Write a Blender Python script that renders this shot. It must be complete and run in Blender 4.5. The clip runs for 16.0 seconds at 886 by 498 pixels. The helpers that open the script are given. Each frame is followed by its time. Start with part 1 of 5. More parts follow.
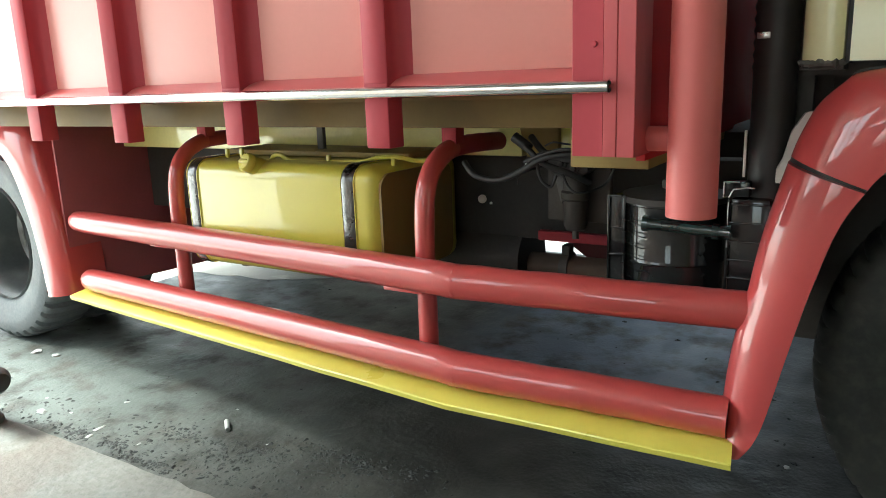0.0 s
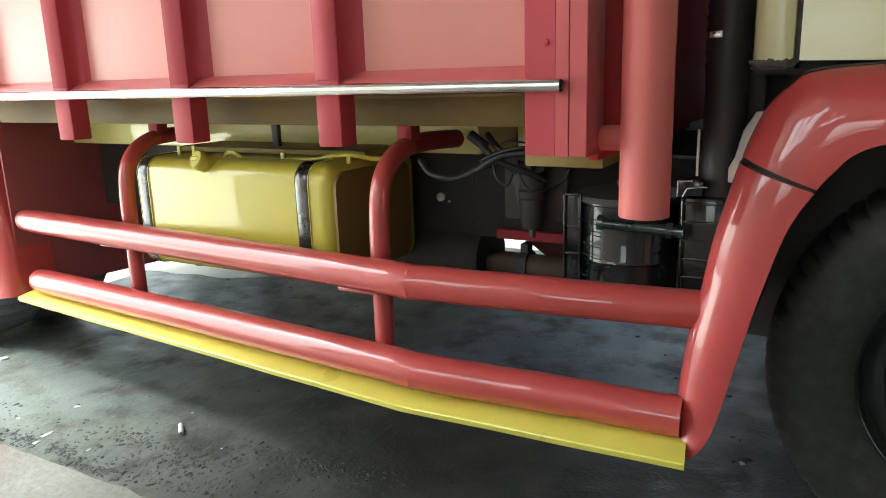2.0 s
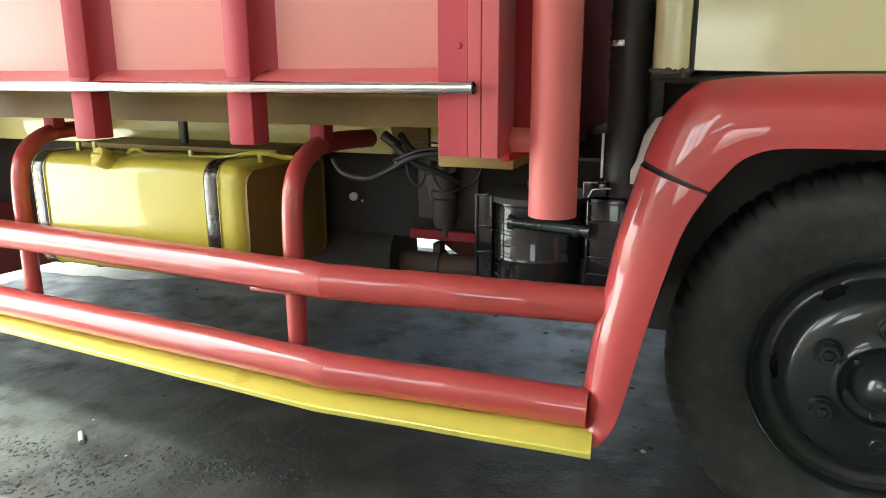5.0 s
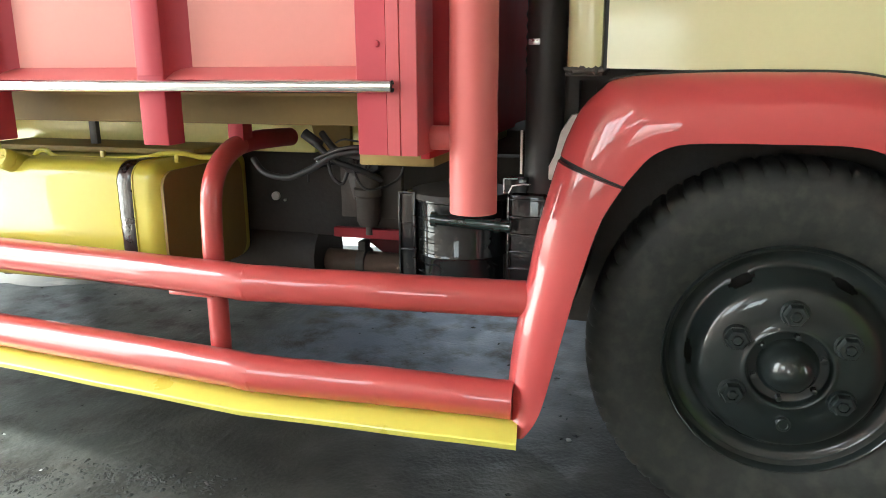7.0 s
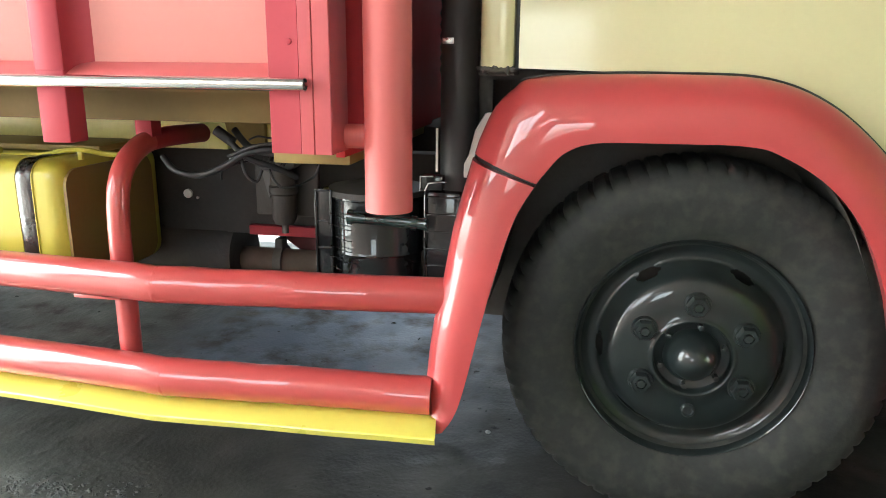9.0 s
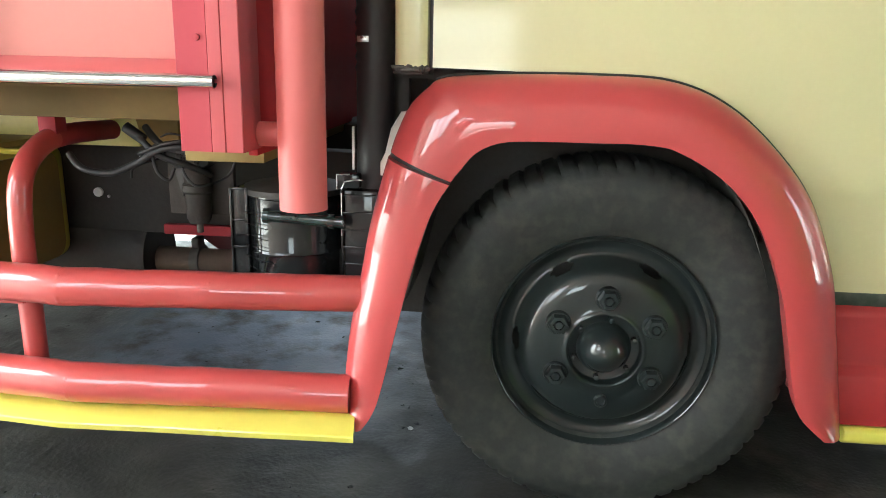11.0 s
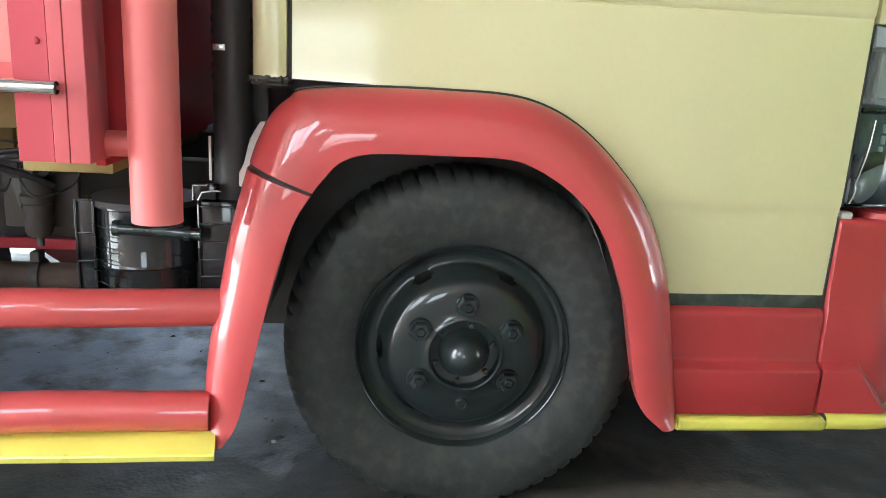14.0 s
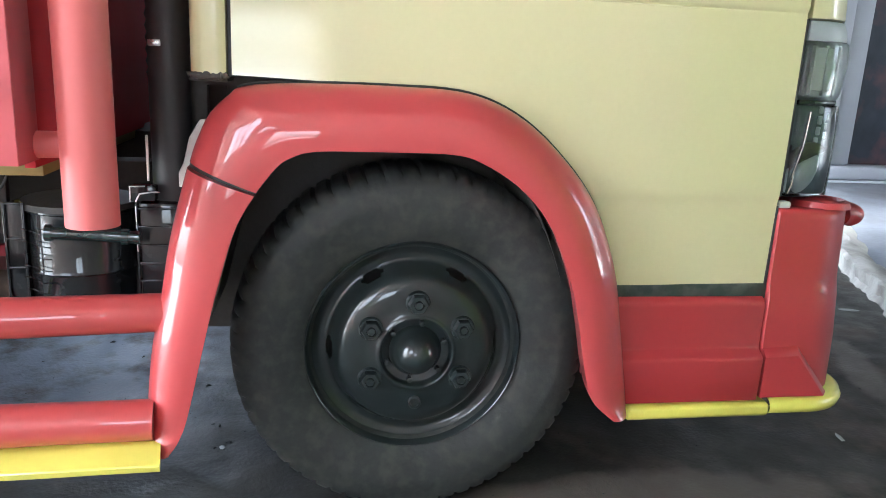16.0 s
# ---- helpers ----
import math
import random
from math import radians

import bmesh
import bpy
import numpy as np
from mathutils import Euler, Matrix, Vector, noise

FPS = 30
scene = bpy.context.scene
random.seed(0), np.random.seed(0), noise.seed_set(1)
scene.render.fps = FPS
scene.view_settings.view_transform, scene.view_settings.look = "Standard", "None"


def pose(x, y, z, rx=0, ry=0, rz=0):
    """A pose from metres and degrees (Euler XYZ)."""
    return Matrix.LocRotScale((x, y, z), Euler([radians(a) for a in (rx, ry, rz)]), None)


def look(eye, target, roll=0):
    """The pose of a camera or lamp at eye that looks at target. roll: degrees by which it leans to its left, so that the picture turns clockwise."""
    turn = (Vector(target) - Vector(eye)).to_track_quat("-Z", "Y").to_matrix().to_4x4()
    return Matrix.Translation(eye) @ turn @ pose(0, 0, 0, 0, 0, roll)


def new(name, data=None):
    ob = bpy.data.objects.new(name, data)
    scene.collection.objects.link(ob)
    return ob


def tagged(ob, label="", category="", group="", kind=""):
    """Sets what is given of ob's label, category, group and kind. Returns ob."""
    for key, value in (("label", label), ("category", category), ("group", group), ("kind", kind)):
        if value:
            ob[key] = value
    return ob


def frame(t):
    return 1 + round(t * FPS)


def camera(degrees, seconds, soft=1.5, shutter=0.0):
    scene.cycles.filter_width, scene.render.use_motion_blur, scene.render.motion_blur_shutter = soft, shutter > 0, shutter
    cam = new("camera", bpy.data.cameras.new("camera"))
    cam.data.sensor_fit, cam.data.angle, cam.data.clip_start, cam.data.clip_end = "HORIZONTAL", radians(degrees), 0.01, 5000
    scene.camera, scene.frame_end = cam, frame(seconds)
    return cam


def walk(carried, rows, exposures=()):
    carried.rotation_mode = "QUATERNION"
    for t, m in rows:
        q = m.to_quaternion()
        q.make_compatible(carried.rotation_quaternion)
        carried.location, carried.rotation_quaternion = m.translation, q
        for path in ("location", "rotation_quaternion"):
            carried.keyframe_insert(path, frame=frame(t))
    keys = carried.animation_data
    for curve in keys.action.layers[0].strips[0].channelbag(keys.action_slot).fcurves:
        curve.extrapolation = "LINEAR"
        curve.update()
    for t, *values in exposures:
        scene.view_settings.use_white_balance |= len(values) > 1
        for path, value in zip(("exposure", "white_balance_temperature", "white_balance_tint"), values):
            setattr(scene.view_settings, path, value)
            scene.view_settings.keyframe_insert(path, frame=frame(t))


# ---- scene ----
cam = camera(62.0, 16.0, 0.9)
PATH = [
    (0, (-0.285, -1.53, 0.947), (-1.323, 0.119, 0.5), -2.1),
    (0.5, (-0.282, -1.524, 0.948), (-1.313, 0.13, 0.497), -2.2),
    (1, (-0.28, -1.514, 0.951), (-1.293, 0.148, 0.493), -2.2),
    (1.5, (-0.272, -1.504, 0.95), (-1.266, 0.17, 0.49), -1.9),
    (2, (-0.272, -1.494, 0.951), (-1.236, 0.196, 0.488), -1.8),
    (2.5, (-0.265, -1.493, 0.947), (-1.203, 0.213, 0.488), -1.5),
    (3, (-0.264, -1.493, 0.949), (-1.169, 0.23, 0.488), -1.2),
    (5.5, (-0.272, -1.515, 0.953), (-0.977, 0.298, 0.487), -0.2),
    (6, (-0.266, -1.515, 0.951), (-0.929, 0.314, 0.484), -0.2),
    (6.5, (-0.263, -1.516, 0.955), (-0.876, 0.328, 0.48), -0.3),
    (7, (-0.257, -1.514, 0.957), (-0.823, 0.344, 0.479), -0.3),
    (7.5, (-0.254, -1.513, 0.961), (-0.769, 0.358, 0.478), -0.2),
    (8, (-0.249, -1.513, 0.966), (-0.714, 0.369, 0.476), -0.0),
    (8.5, (-0.248, -1.515, 0.965), (-0.659, 0.379, 0.474), 0.2),
    (9, (-0.244, -1.516, 0.968), (-0.606, 0.387, 0.472), 0.5),
    (11.5, (-0.211, -1.524, 0.972), (-0.331, 0.409, 0.474), 1.6),
    (12, (-0.213, -1.527, 0.974), (-0.267, 0.41, 0.479), 2.0),
    (12.5, (-0.214, -1.527, 0.98), (-0.205, 0.411, 0.484), 2.3),
    (13, (-0.213, -1.53, 0.983), (-0.143, 0.407, 0.492), 2.6),
    (13.5, (-0.212, -1.536, 0.986), (-0.082, 0.401, 0.503), 2.9),
    (14, (-0.213, -1.541, 0.986), (-0.021, 0.393, 0.514), 3.1),
    (14.5, (-0.215, -1.534, 0.987), (0.033, 0.395, 0.52), 3.3),
    (15, (-0.218, -1.528, 0.991), (0.09, 0.392, 0.525), 3.5),
    (15.5, (-0.217, -1.53, 0.988), (0.117, 0.387, 0.524), 3.3),
    (16, (-0.216, -1.524, 0.988), (0.119, 0.388, 0.508), 2.8),
]
walk(cam, [(t, look(eye, target, roll)) for t, eye, target, roll in PATH], [(0.0, 2.8, 6300, -3), (3.0, 2.9, 6400, -2), (5.5, 3.3, 6450, 0), (9.0, 3.8, 6350, 2), (12.5, 3.85, 6150, 0), (16.0, 3.9, 5750, 7)])

# ---------------------------------------------------------------- light
world = bpy.data.worlds.new("sky")
scene.world = world
world.use_nodes = True
wn, wl = world.node_tree.nodes, world.node_tree.links
sky = wn.new("ShaderNodeTexSky")
sky.sky_type = "NISHITA"
sky.sun_disc = False
sky.sun_elevation = radians(58)
sky.sun_rotation = radians(250)
sky.dust_density, sky.air_density = 3.0, 1.0
veil = wn.new("ShaderNodeHueSaturation")
veil.inputs["Saturation"].default_value = 0.35
wl.new(sky.outputs[0], veil.inputs["Color"])
wl.new(veil.outputs[0], wn["Background"].inputs[0])
wn["Background"].inputs[1].default_value = 0.15
sun = new("sun", bpy.data.lights.new("sun", "SUN"))
sun.data.energy, sun.data.angle, sun.data.color = 3.0, radians(22), (1.0, 0.98, 0.95)
sun.matrix_world = look((0, 0, 0), (0.50, 0.18, -0.85))



# ---------------------------------------------------------------- materials
def mat(name, base, rough=0.5, metal=0.0, coat=0.0, vary=0.12, scale=8.0, fine=90.0, bump=0.0, dirt=None, dirt_amount=0.0, rough_vary=0.12,
        stretch=(1, 1, 1), spec=0.5, coat_rough=0.035, patch_scale=None, grain=0.35, dirt_from=0.5):
    """Paint, metal, rubber or stone: a base colour with two scales of variation, dirt patches and a fine relief."""
    m = bpy.data.materials.new(name)
    m.use_nodes = True
    n, l = m.node_tree.nodes, m.node_tree.links
    bsdf = n["Principled BSDF"]
    geo = n.new("ShaderNodeNewGeometry")
    mp = n.new("ShaderNodeMapping")
    mp.inputs["Scale"].default_value = stretch
    l.new(geo.outputs["Position"], mp.inputs[0])
    big, small = n.new("ShaderNodeTexNoise"), n.new("ShaderNodeTexNoise")
    big.inputs["Scale"].default_value, big.inputs["Detail"].default_value = scale, 4
    small.inputs["Scale"].default_value, small.inputs["Detail"].default_value = fine, 3
    l.new(mp.outputs[0], big.inputs["Vector"])
    l.new(mp.outputs[0], small.inputs["Vector"])
    add = n.new("ShaderNodeMath")
    add.operation = "MULTIPLY_ADD"
    add.inputs[1].default_value, add.inputs[2].default_value = grain, (0.35 - grain) * 0.5
    l.new(small.outputs["Fac"], add.inputs[0])
    both = n.new("ShaderNodeMath")
    both.operation = "ADD"
    l.new(big.outputs["Fac"], both.inputs[0])
    l.new(add.outputs[0], both.inputs[1])
    ramp = n.new("ShaderNodeMapRange")
    ramp.inputs["From Min"].default_value, ramp.inputs["From Max"].default_value = 0.25, 1.1
    ramp.inputs["To Min"].default_value, ramp.inputs["To Max"].default_value = 1 - vary, 1 + vary
    l.new(both.outputs[0], ramp.inputs["Value"])
    mul = n.new("ShaderNodeVectorMath")
    mul.operation = "SCALE"
    mul.inputs[0].default_value = base
    l.new(ramp.outputs[0], mul.inputs["Scale"])
    colour = mul.outputs[0]
    if dirt:
        patch = n.new("ShaderNodeTexNoise")
        patch.inputs["Scale"].default_value, patch.inputs["Detail"].default_value = patch_scale or scale * 0.6, 6
        l.new(mp.outputs[0], patch.inputs["Vector"])
        pr = n.new("ShaderNodeMapRange")
        pr.inputs["From Min"].default_value, pr.inputs["From Max"].default_value = dirt_from, dirt_from + 0.22
        pr.inputs["To Max"].default_value = dirt_amount
        l.new(patch.outputs["Fac"], pr.inputs["Value"])
        mix = n.new("ShaderNodeMix")
        mix.data_type = "RGBA"
        l.new(pr.outputs[0], mix.inputs["Factor"])
        l.new(colour, mix.inputs["A"])
        mix.inputs["B"].default_value = (*dirt, 1)
        colour = mix.outputs["Result"]
    l.new(colour, bsdf.inputs["Base Color"])
    rr = n.new("ShaderNodeMapRange")
    rr.inputs["From Min"].default_value, rr.inputs["From Max"].default_value = 0.3, 0.7
    rr.inputs["To Min"].default_value, rr.inputs["To Max"].default_value = max(rough - rough_vary, 0.02), min(rough + rough_vary, 1)
    l.new(big.outputs["Fac"], rr.inputs["Value"])
    l.new(rr.outputs[0], bsdf.inputs["Roughness"])
    bsdf.inputs["Metallic"].default_value = metal
    bsdf.inputs["Coat Weight"].default_value = coat
    bsdf.inputs["Coat Roughness"].default_value = coat_rough
    bsdf.inputs["Specular IOR Level"].default_value = spec
    if bump:
        b = n.new("ShaderNodeBump")
        b.inputs["Strength"].default_value, b.inputs["Distance"].default_value = bump, 0.01
        l.new(both.outputs[0], b.inputs["Height"])
        l.new(b.outputs[0], bsdf.inputs["Normal"])
    return m


RED = mat("red gloss paint", (0.49, 0.064, 0.066), 0.4, coat=1.0, vary=0.06, scale=5, bump=0.02, rough_vary=0.05, spec=0.22)
RED.node_tree.nodes["Principled BSDF"].inputs["Coat IOR"].default_value = 1.58
TUBE_RED = mat("red tube paint", (0.48, 0.070, 0.068), 0.35, coat=0.6, vary=0.07, scale=9, bump=0.03, rough_vary=0.06, spec=0.25)
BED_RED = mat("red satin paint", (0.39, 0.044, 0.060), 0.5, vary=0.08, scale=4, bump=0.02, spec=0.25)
POST_RED = mat("red post paint", (0.46, 0.078, 0.088), 0.45, coat=0.3, coat_rough=0.2, vary=0.07, scale=4, bump=0.02, spec=0.3)
# Bright surroundings mirrored in the panel are put into this paler red.
PANEL_RED = mat("red satin with sheen in tone", (0.67, 0.262, 0.234), 0.35, coat=0.5, coat_rough=0.22, vary=0.05, scale=2.5, bump=0.015)
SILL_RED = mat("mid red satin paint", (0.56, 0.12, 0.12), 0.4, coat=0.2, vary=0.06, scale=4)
# Brown of the window frames; on the yellow tank end it paints the shade.
BROWN = mat("plain brown", (0.21, 0.14, 0.04), 0.5, vary=0.2, scale=5)
BUMPER_RED = mat("dull red paint", (0.40, 0.034, 0.038), 0.45, coat=0.3, vary=0.08, scale=5, bump=0.02)
PIPE_RED = mat("flat red paint", (0.62, 0.14, 0.13), 0.5, vary=0.05, scale=6)
MAROON = mat("dull maroon paint and shade", (0.34, 0.042, 0.055), 0.5, vary=0.15, scale=6, dirt=(0.08, 0.03, 0.03), dirt_amount=0.5, spec=0.12)
HEAD_RED = mat("deep red paint", (0.46, 0.045, 0.055), 0.6, vary=0.12, scale=5, dirt=(0.25, 0.03, 0.035), dirt_amount=0.4, spec=0.05)
# Haze over the mudguard plate is put into this paler maroon.
PLATE_MAROON = mat("maroon paint with haze in tone", (0.30, 0.075, 0.085), 0.6, vary=0.15, scale=6, dirt=(0.20, 0.085, 0.085), dirt_amount=0.6, spec=0.15)
DARK_RED = mat("dark dull red", (0.11, 0.016, 0.02), 0.6, vary=0.4, scale=9, dirt=(0.03, 0.02, 0.018), dirt_amount=0.7)
TUBE_RED.node_tree.nodes["Principled BSDF"].inputs["Coat IOR"].default_value = 1.75
YELLOW = mat("yellow gloss paint", (0.52, 0.46, 0.060), 0.42, coat=0.75, vary=0.06, scale=6, bump=0.015, rough_vary=0.06, coat_rough=0.03)
# Subframe yellow, lightened by the bright ground it would mirror.
YELLOW_SHEEN = mat("yellow with mirrored light", (0.74, 0.72, 0.27), 0.4, coat=1.0, coat_rough=0.05, vary=0.2, scale=3, bump=0.03)
STRIP_YELLOW = mat("bright yellow paint", (0.74, 0.69, 0.12), 0.38, coat=0.8, coat_rough=0.06, vary=0.08, scale=7, dirt=(0.6, 0.48, 0.07), dirt_amount=0.3)
# Bed beam's ochre with the shade under the bed put into the colour.
BEAM_SHADED = mat("ochre with shade in tone", (0.165, 0.112, 0.036), 0.6, vary=0.2, scale=5, dirt=(0.07, 0.05, 0.02), dirt_amount=0.6, spec=0.3)
OCHRE = mat("ochre primed steel", (0.27, 0.195, 0.055), 0.55, vary=0.2, scale=5, dirt=(0.14, 0.09, 0.03), dirt_amount=0.6)
CREAM = mat("cream cab paint", (0.635, 0.588, 0.33), 0.42, coat=1.0, vary=0.06, scale=1.7, bump=0.01, rough_vary=0.05, coat_rough=0.12)
CREAM.node_tree.nodes["Principled BSDF"].inputs["Coat IOR"].default_value = 1.75
CREAM_GLOSS = mat("glossy cream paint", (0.62, 0.57, 0.31), 0.42, coat=1.0, vary=0.08, scale=6, bump=0.05, rough_vary=0.05, coat_rough=0.03)
CHROME = mat("polished steel", (0.75, 0.76, 0.76), 0.14, metal=1.0, vary=0.08, scale=30, rough_vary=0.08)
BLACK = mat("black gloss plastic", (0.016, 0.018, 0.019), 0.22, rough_vary=0.06, spec=0.12, coat=0.8, coat_rough=0.03, vary=0.3, scale=12)
SOOT = mat("dark greasy steel and shade", (0.080, 0.075, 0.068), 0.6, vary=0.4, scale=9, dirt=(0.06, 0.045, 0.03), dirt_amount=0.6, bump=0.2)
GREASE = mat("black greasy steel", (0.044, 0.040, 0.037), 0.62, vary=0.5, scale=7, dirt=(0.05, 0.036, 0.026), dirt_amount=0.7, bump=0.2, spec=0.3)
HOSE = mat("black rubber hose", (0.030, 0.030, 0.031), 0.5, vary=0.3, scale=20)
RUBBER = mat("tyre rubber", (0.028, 0.031, 0.029), 0.6, vary=0.5, scale=12, fine=85, bump=0.15, grain=0.4, dirt=(0.085, 0.082, 0.066), dirt_amount=0.35, dirt_from=0.46, patch_scale=30, spec=0.4)
# Rear tyre and rim: dust, with bright daylight and haze in the colour.
REAR_RUBBER = mat("tyre rubber with dust and daylight", (0.10, 0.112, 0.118), 0.7, vary=0.45, scale=10, fine=90, bump=0.2, grain=0.6, dirt=(0.145, 0.155, 0.155), dirt_amount=0.7)
WHEEL_BLACK = mat("black wheel paint", (0.016, 0.022, 0.022), 0.36, rough_vary=0.06, coat=1.0, coat_rough=0.04, vary=0.3, scale=14, spec=0.2)
WHEEL_REAR = mat("black wheel paint with dust and daylight", (0.06, 0.068, 0.07), 0.42, rough_vary=0.06, vary=0.4, scale=10, dirt=(0.16, 0.17, 0.17), dirt_amount=0.6, coat=0.4)
RUST = mat("rusty brown steel", (0.11, 0.075, 0.055), 0.7, vary=0.3, scale=14, dirt=(0.05, 0.035, 0.03), dirt_amount=0.6, bump=0.2)
GREEN_STEEL = mat("dark green gloss paint", (0.018, 0.034, 0.032), 0.14, rough_vary=0.05, coat=0.8, vary=0.3, scale=20)
GREY = mat("light grey plastic", (0.5, 0.5, 0.47), 0.5, vary=0.12, scale=12)
LAMP_TOP = mat("cool grey lamp plastic", (0.30, 0.33, 0.35), 0.35, vary=0.12, scale=12, coat=0.5)
GREENISH = mat("old camouflage rubber", (0.03, 0.045, 0.035), 0.6, vary=0.4, scale=30, dirt=(0.14, 0.15, 0.12), dirt_amount=0.6)
WARM_WALL = mat("warm wall plaster", (0.70, 0.59, 0.51), 0.8, vary=0.12, scale=3, dirt=(0.54, 0.46, 0.40), dirt_amount=0.5)
GREEN_WALL = mat("pale green wall paint", (0.36, 0.60, 0.13), 0.75, vary=0.12, scale=3, dirt=(0.30, 0.50, 0.13), dirt_amount=0.5)
DARK_WALL = mat("dark brown wall", (0.09, 0.08, 0.072), 0.85, vary=0.25, scale=3, dirt=(0.06, 0.055, 0.05), dirt_amount=0.6)
WHITE = mat("white wall paint", (0.42, 0.42, 0.41), 0.8, vary=0.12, scale=3)
FLOOR = mat("dark trodden floor", (0.032, 0.032, 0.029), 0.52, vary=0.75, scale=9, fine=85, bump=0.3, dirt=(0.080, 0.079, 0.070), dirt_amount=0.75, dirt_from=0.43, rough_vary=0.15, spec=0.18, patch_scale=4.2, grain=0.6)
SLAB = mat("worn concrete slab", (0.15, 0.16, 0.148), 0.7, vary=0.4, scale=5, fine=60, bump=0.35, grain=0.8, dirt=(0.11, 0.085, 0.07), dirt_amount=0.8)
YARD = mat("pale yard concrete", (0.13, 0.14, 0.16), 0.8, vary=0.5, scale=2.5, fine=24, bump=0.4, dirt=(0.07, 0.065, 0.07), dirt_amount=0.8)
# Strong sun is put into these pale base colours; the yard slab stays darker.
PALE_GROUND = mat("concrete with sun in its colour", (0.62, 0.62, 0.59), 0.8, vary=0.15, scale=1.5, fine=20, bump=0.3)
APRON = mat("concrete with sun and shade in tone", (0.55, 0.55, 0.52), 0.8, vary=0.2, scale=3, fine=30, bump=0.3)
# The reddish patches paint what the pane mirrors.
PANE = mat("dark reflecting pane", (0.016, 0.02, 0.03), 0.34, spec=0.2, rough_vary=0.04, vary=0.5, scale=5, dirt=(0.10, 0.035, 0.035), dirt_amount=0.8)
LAMP_GREY = mat("dark green-grey lamp bowl", (0.085, 0.108, 0.112), 0.4, rough_vary=0.06, vary=0.5, scale=14, dirt=(0.2, 0.23, 0.235), dirt_amount=0.7)
STRAP = mat("black strap paint", (0.012, 0.013, 0.013), 0.3, rough_vary=0.05, coat=1.0, coat_rough=0.08, vary=0.3, scale=26, bump=0.5)
RUBBLE = mat("broken concrete edge", (0.24, 0.23, 0.21), 0.85, vary=0.4, scale=9, fine=60, bump=0.6, dirt=(0.09, 0.075, 0.065), dirt_amount=0.8)
LAMP_SILVER = mat("dull silvered plastic", (0.50, 0.54, 0.54), 0.42, metal=0.3, rough_vary=0.06, vary=0.15, scale=20)
BRIGHT_WHITE = mat("white for daylight and highlight", (0.85, 0.85, 0.83), 0.5, vary=0.05, scale=40)
ROOF = mat("dark roof sheet", (0.10, 0.095, 0.09), 0.7, vary=0.2, scale=2)
CHIP = mat("pale litter", (0.33, 0.34, 0.33), 0.7, vary=0.2, scale=40)
CLOD = mat("dark crumbs", (0.034, 0.037, 0.037), 0.85, vary=0.4, scale=60, bump=0.3)
LEAF = mat("green leaf", (0.06, 0.11, 0.03), 0.5, vary=0.4, scale=9)
PALE_METAL = mat("bare metal", (0.55, 0.56, 0.56), 0.35, metal=1.0, vary=0.2, scale=40)


def toned(material, colour, x_from, x_to, scale, amount, lo=0.43, y_from=-9.0, y_to=-8.0, x_end=9.0):
    """A tone in patches, for dust and for painted light, stronger from x_from to x_to and from y_from to y_to."""
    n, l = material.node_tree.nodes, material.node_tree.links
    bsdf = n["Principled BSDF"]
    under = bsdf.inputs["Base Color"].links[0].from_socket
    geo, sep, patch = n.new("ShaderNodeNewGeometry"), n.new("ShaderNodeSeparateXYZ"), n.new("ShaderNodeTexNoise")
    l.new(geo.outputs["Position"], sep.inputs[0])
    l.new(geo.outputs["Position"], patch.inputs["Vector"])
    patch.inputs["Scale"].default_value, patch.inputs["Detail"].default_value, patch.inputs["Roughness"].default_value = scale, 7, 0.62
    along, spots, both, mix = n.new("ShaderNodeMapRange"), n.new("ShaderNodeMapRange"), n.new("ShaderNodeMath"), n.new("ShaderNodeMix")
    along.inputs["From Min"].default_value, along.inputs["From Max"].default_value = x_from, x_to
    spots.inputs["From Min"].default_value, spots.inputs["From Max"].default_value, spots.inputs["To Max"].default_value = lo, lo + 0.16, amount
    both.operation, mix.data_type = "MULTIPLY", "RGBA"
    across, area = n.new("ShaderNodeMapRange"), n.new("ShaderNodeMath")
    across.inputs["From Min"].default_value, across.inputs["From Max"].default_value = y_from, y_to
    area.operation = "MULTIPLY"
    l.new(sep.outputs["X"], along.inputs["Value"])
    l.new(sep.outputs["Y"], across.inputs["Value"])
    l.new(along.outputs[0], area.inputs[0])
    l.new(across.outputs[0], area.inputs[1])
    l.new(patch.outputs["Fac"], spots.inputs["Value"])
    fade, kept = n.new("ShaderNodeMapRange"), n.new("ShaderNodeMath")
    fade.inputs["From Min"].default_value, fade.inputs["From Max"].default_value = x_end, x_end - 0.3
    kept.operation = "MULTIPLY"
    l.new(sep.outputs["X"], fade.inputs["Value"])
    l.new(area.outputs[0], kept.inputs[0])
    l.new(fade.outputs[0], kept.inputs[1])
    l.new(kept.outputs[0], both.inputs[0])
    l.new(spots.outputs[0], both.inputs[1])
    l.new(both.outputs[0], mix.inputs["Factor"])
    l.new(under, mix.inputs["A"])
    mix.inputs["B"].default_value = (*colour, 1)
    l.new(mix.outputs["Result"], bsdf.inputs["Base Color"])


# Sky mirrored in the floor under the truck, put in as a bluish tone.
toned(FLOOR, (0.150, 0.183, 0.238), -1.75, -1.5, 5.0, 0.9, 0.36, 0.15, 0.5, -0.45)
# Darker tone over the eastern floor.
toned(FLOOR, (0.020, 0.019, 0.017), -0.6, 0.0, 2.6, 0.75, 0.40)
# Brown dust in the east.
toned(FLOOR, (0.105, 0.084, 0.070), -0.3, 0.5, 2.4, 0.85, 0.50)
# Paler western tone: grey dust with that side's daylight in the colour.
toned(FLOOR, (0.105, 0.120, 0.114), -1.2, -2.4, 7.0, 0.9, 0.36)


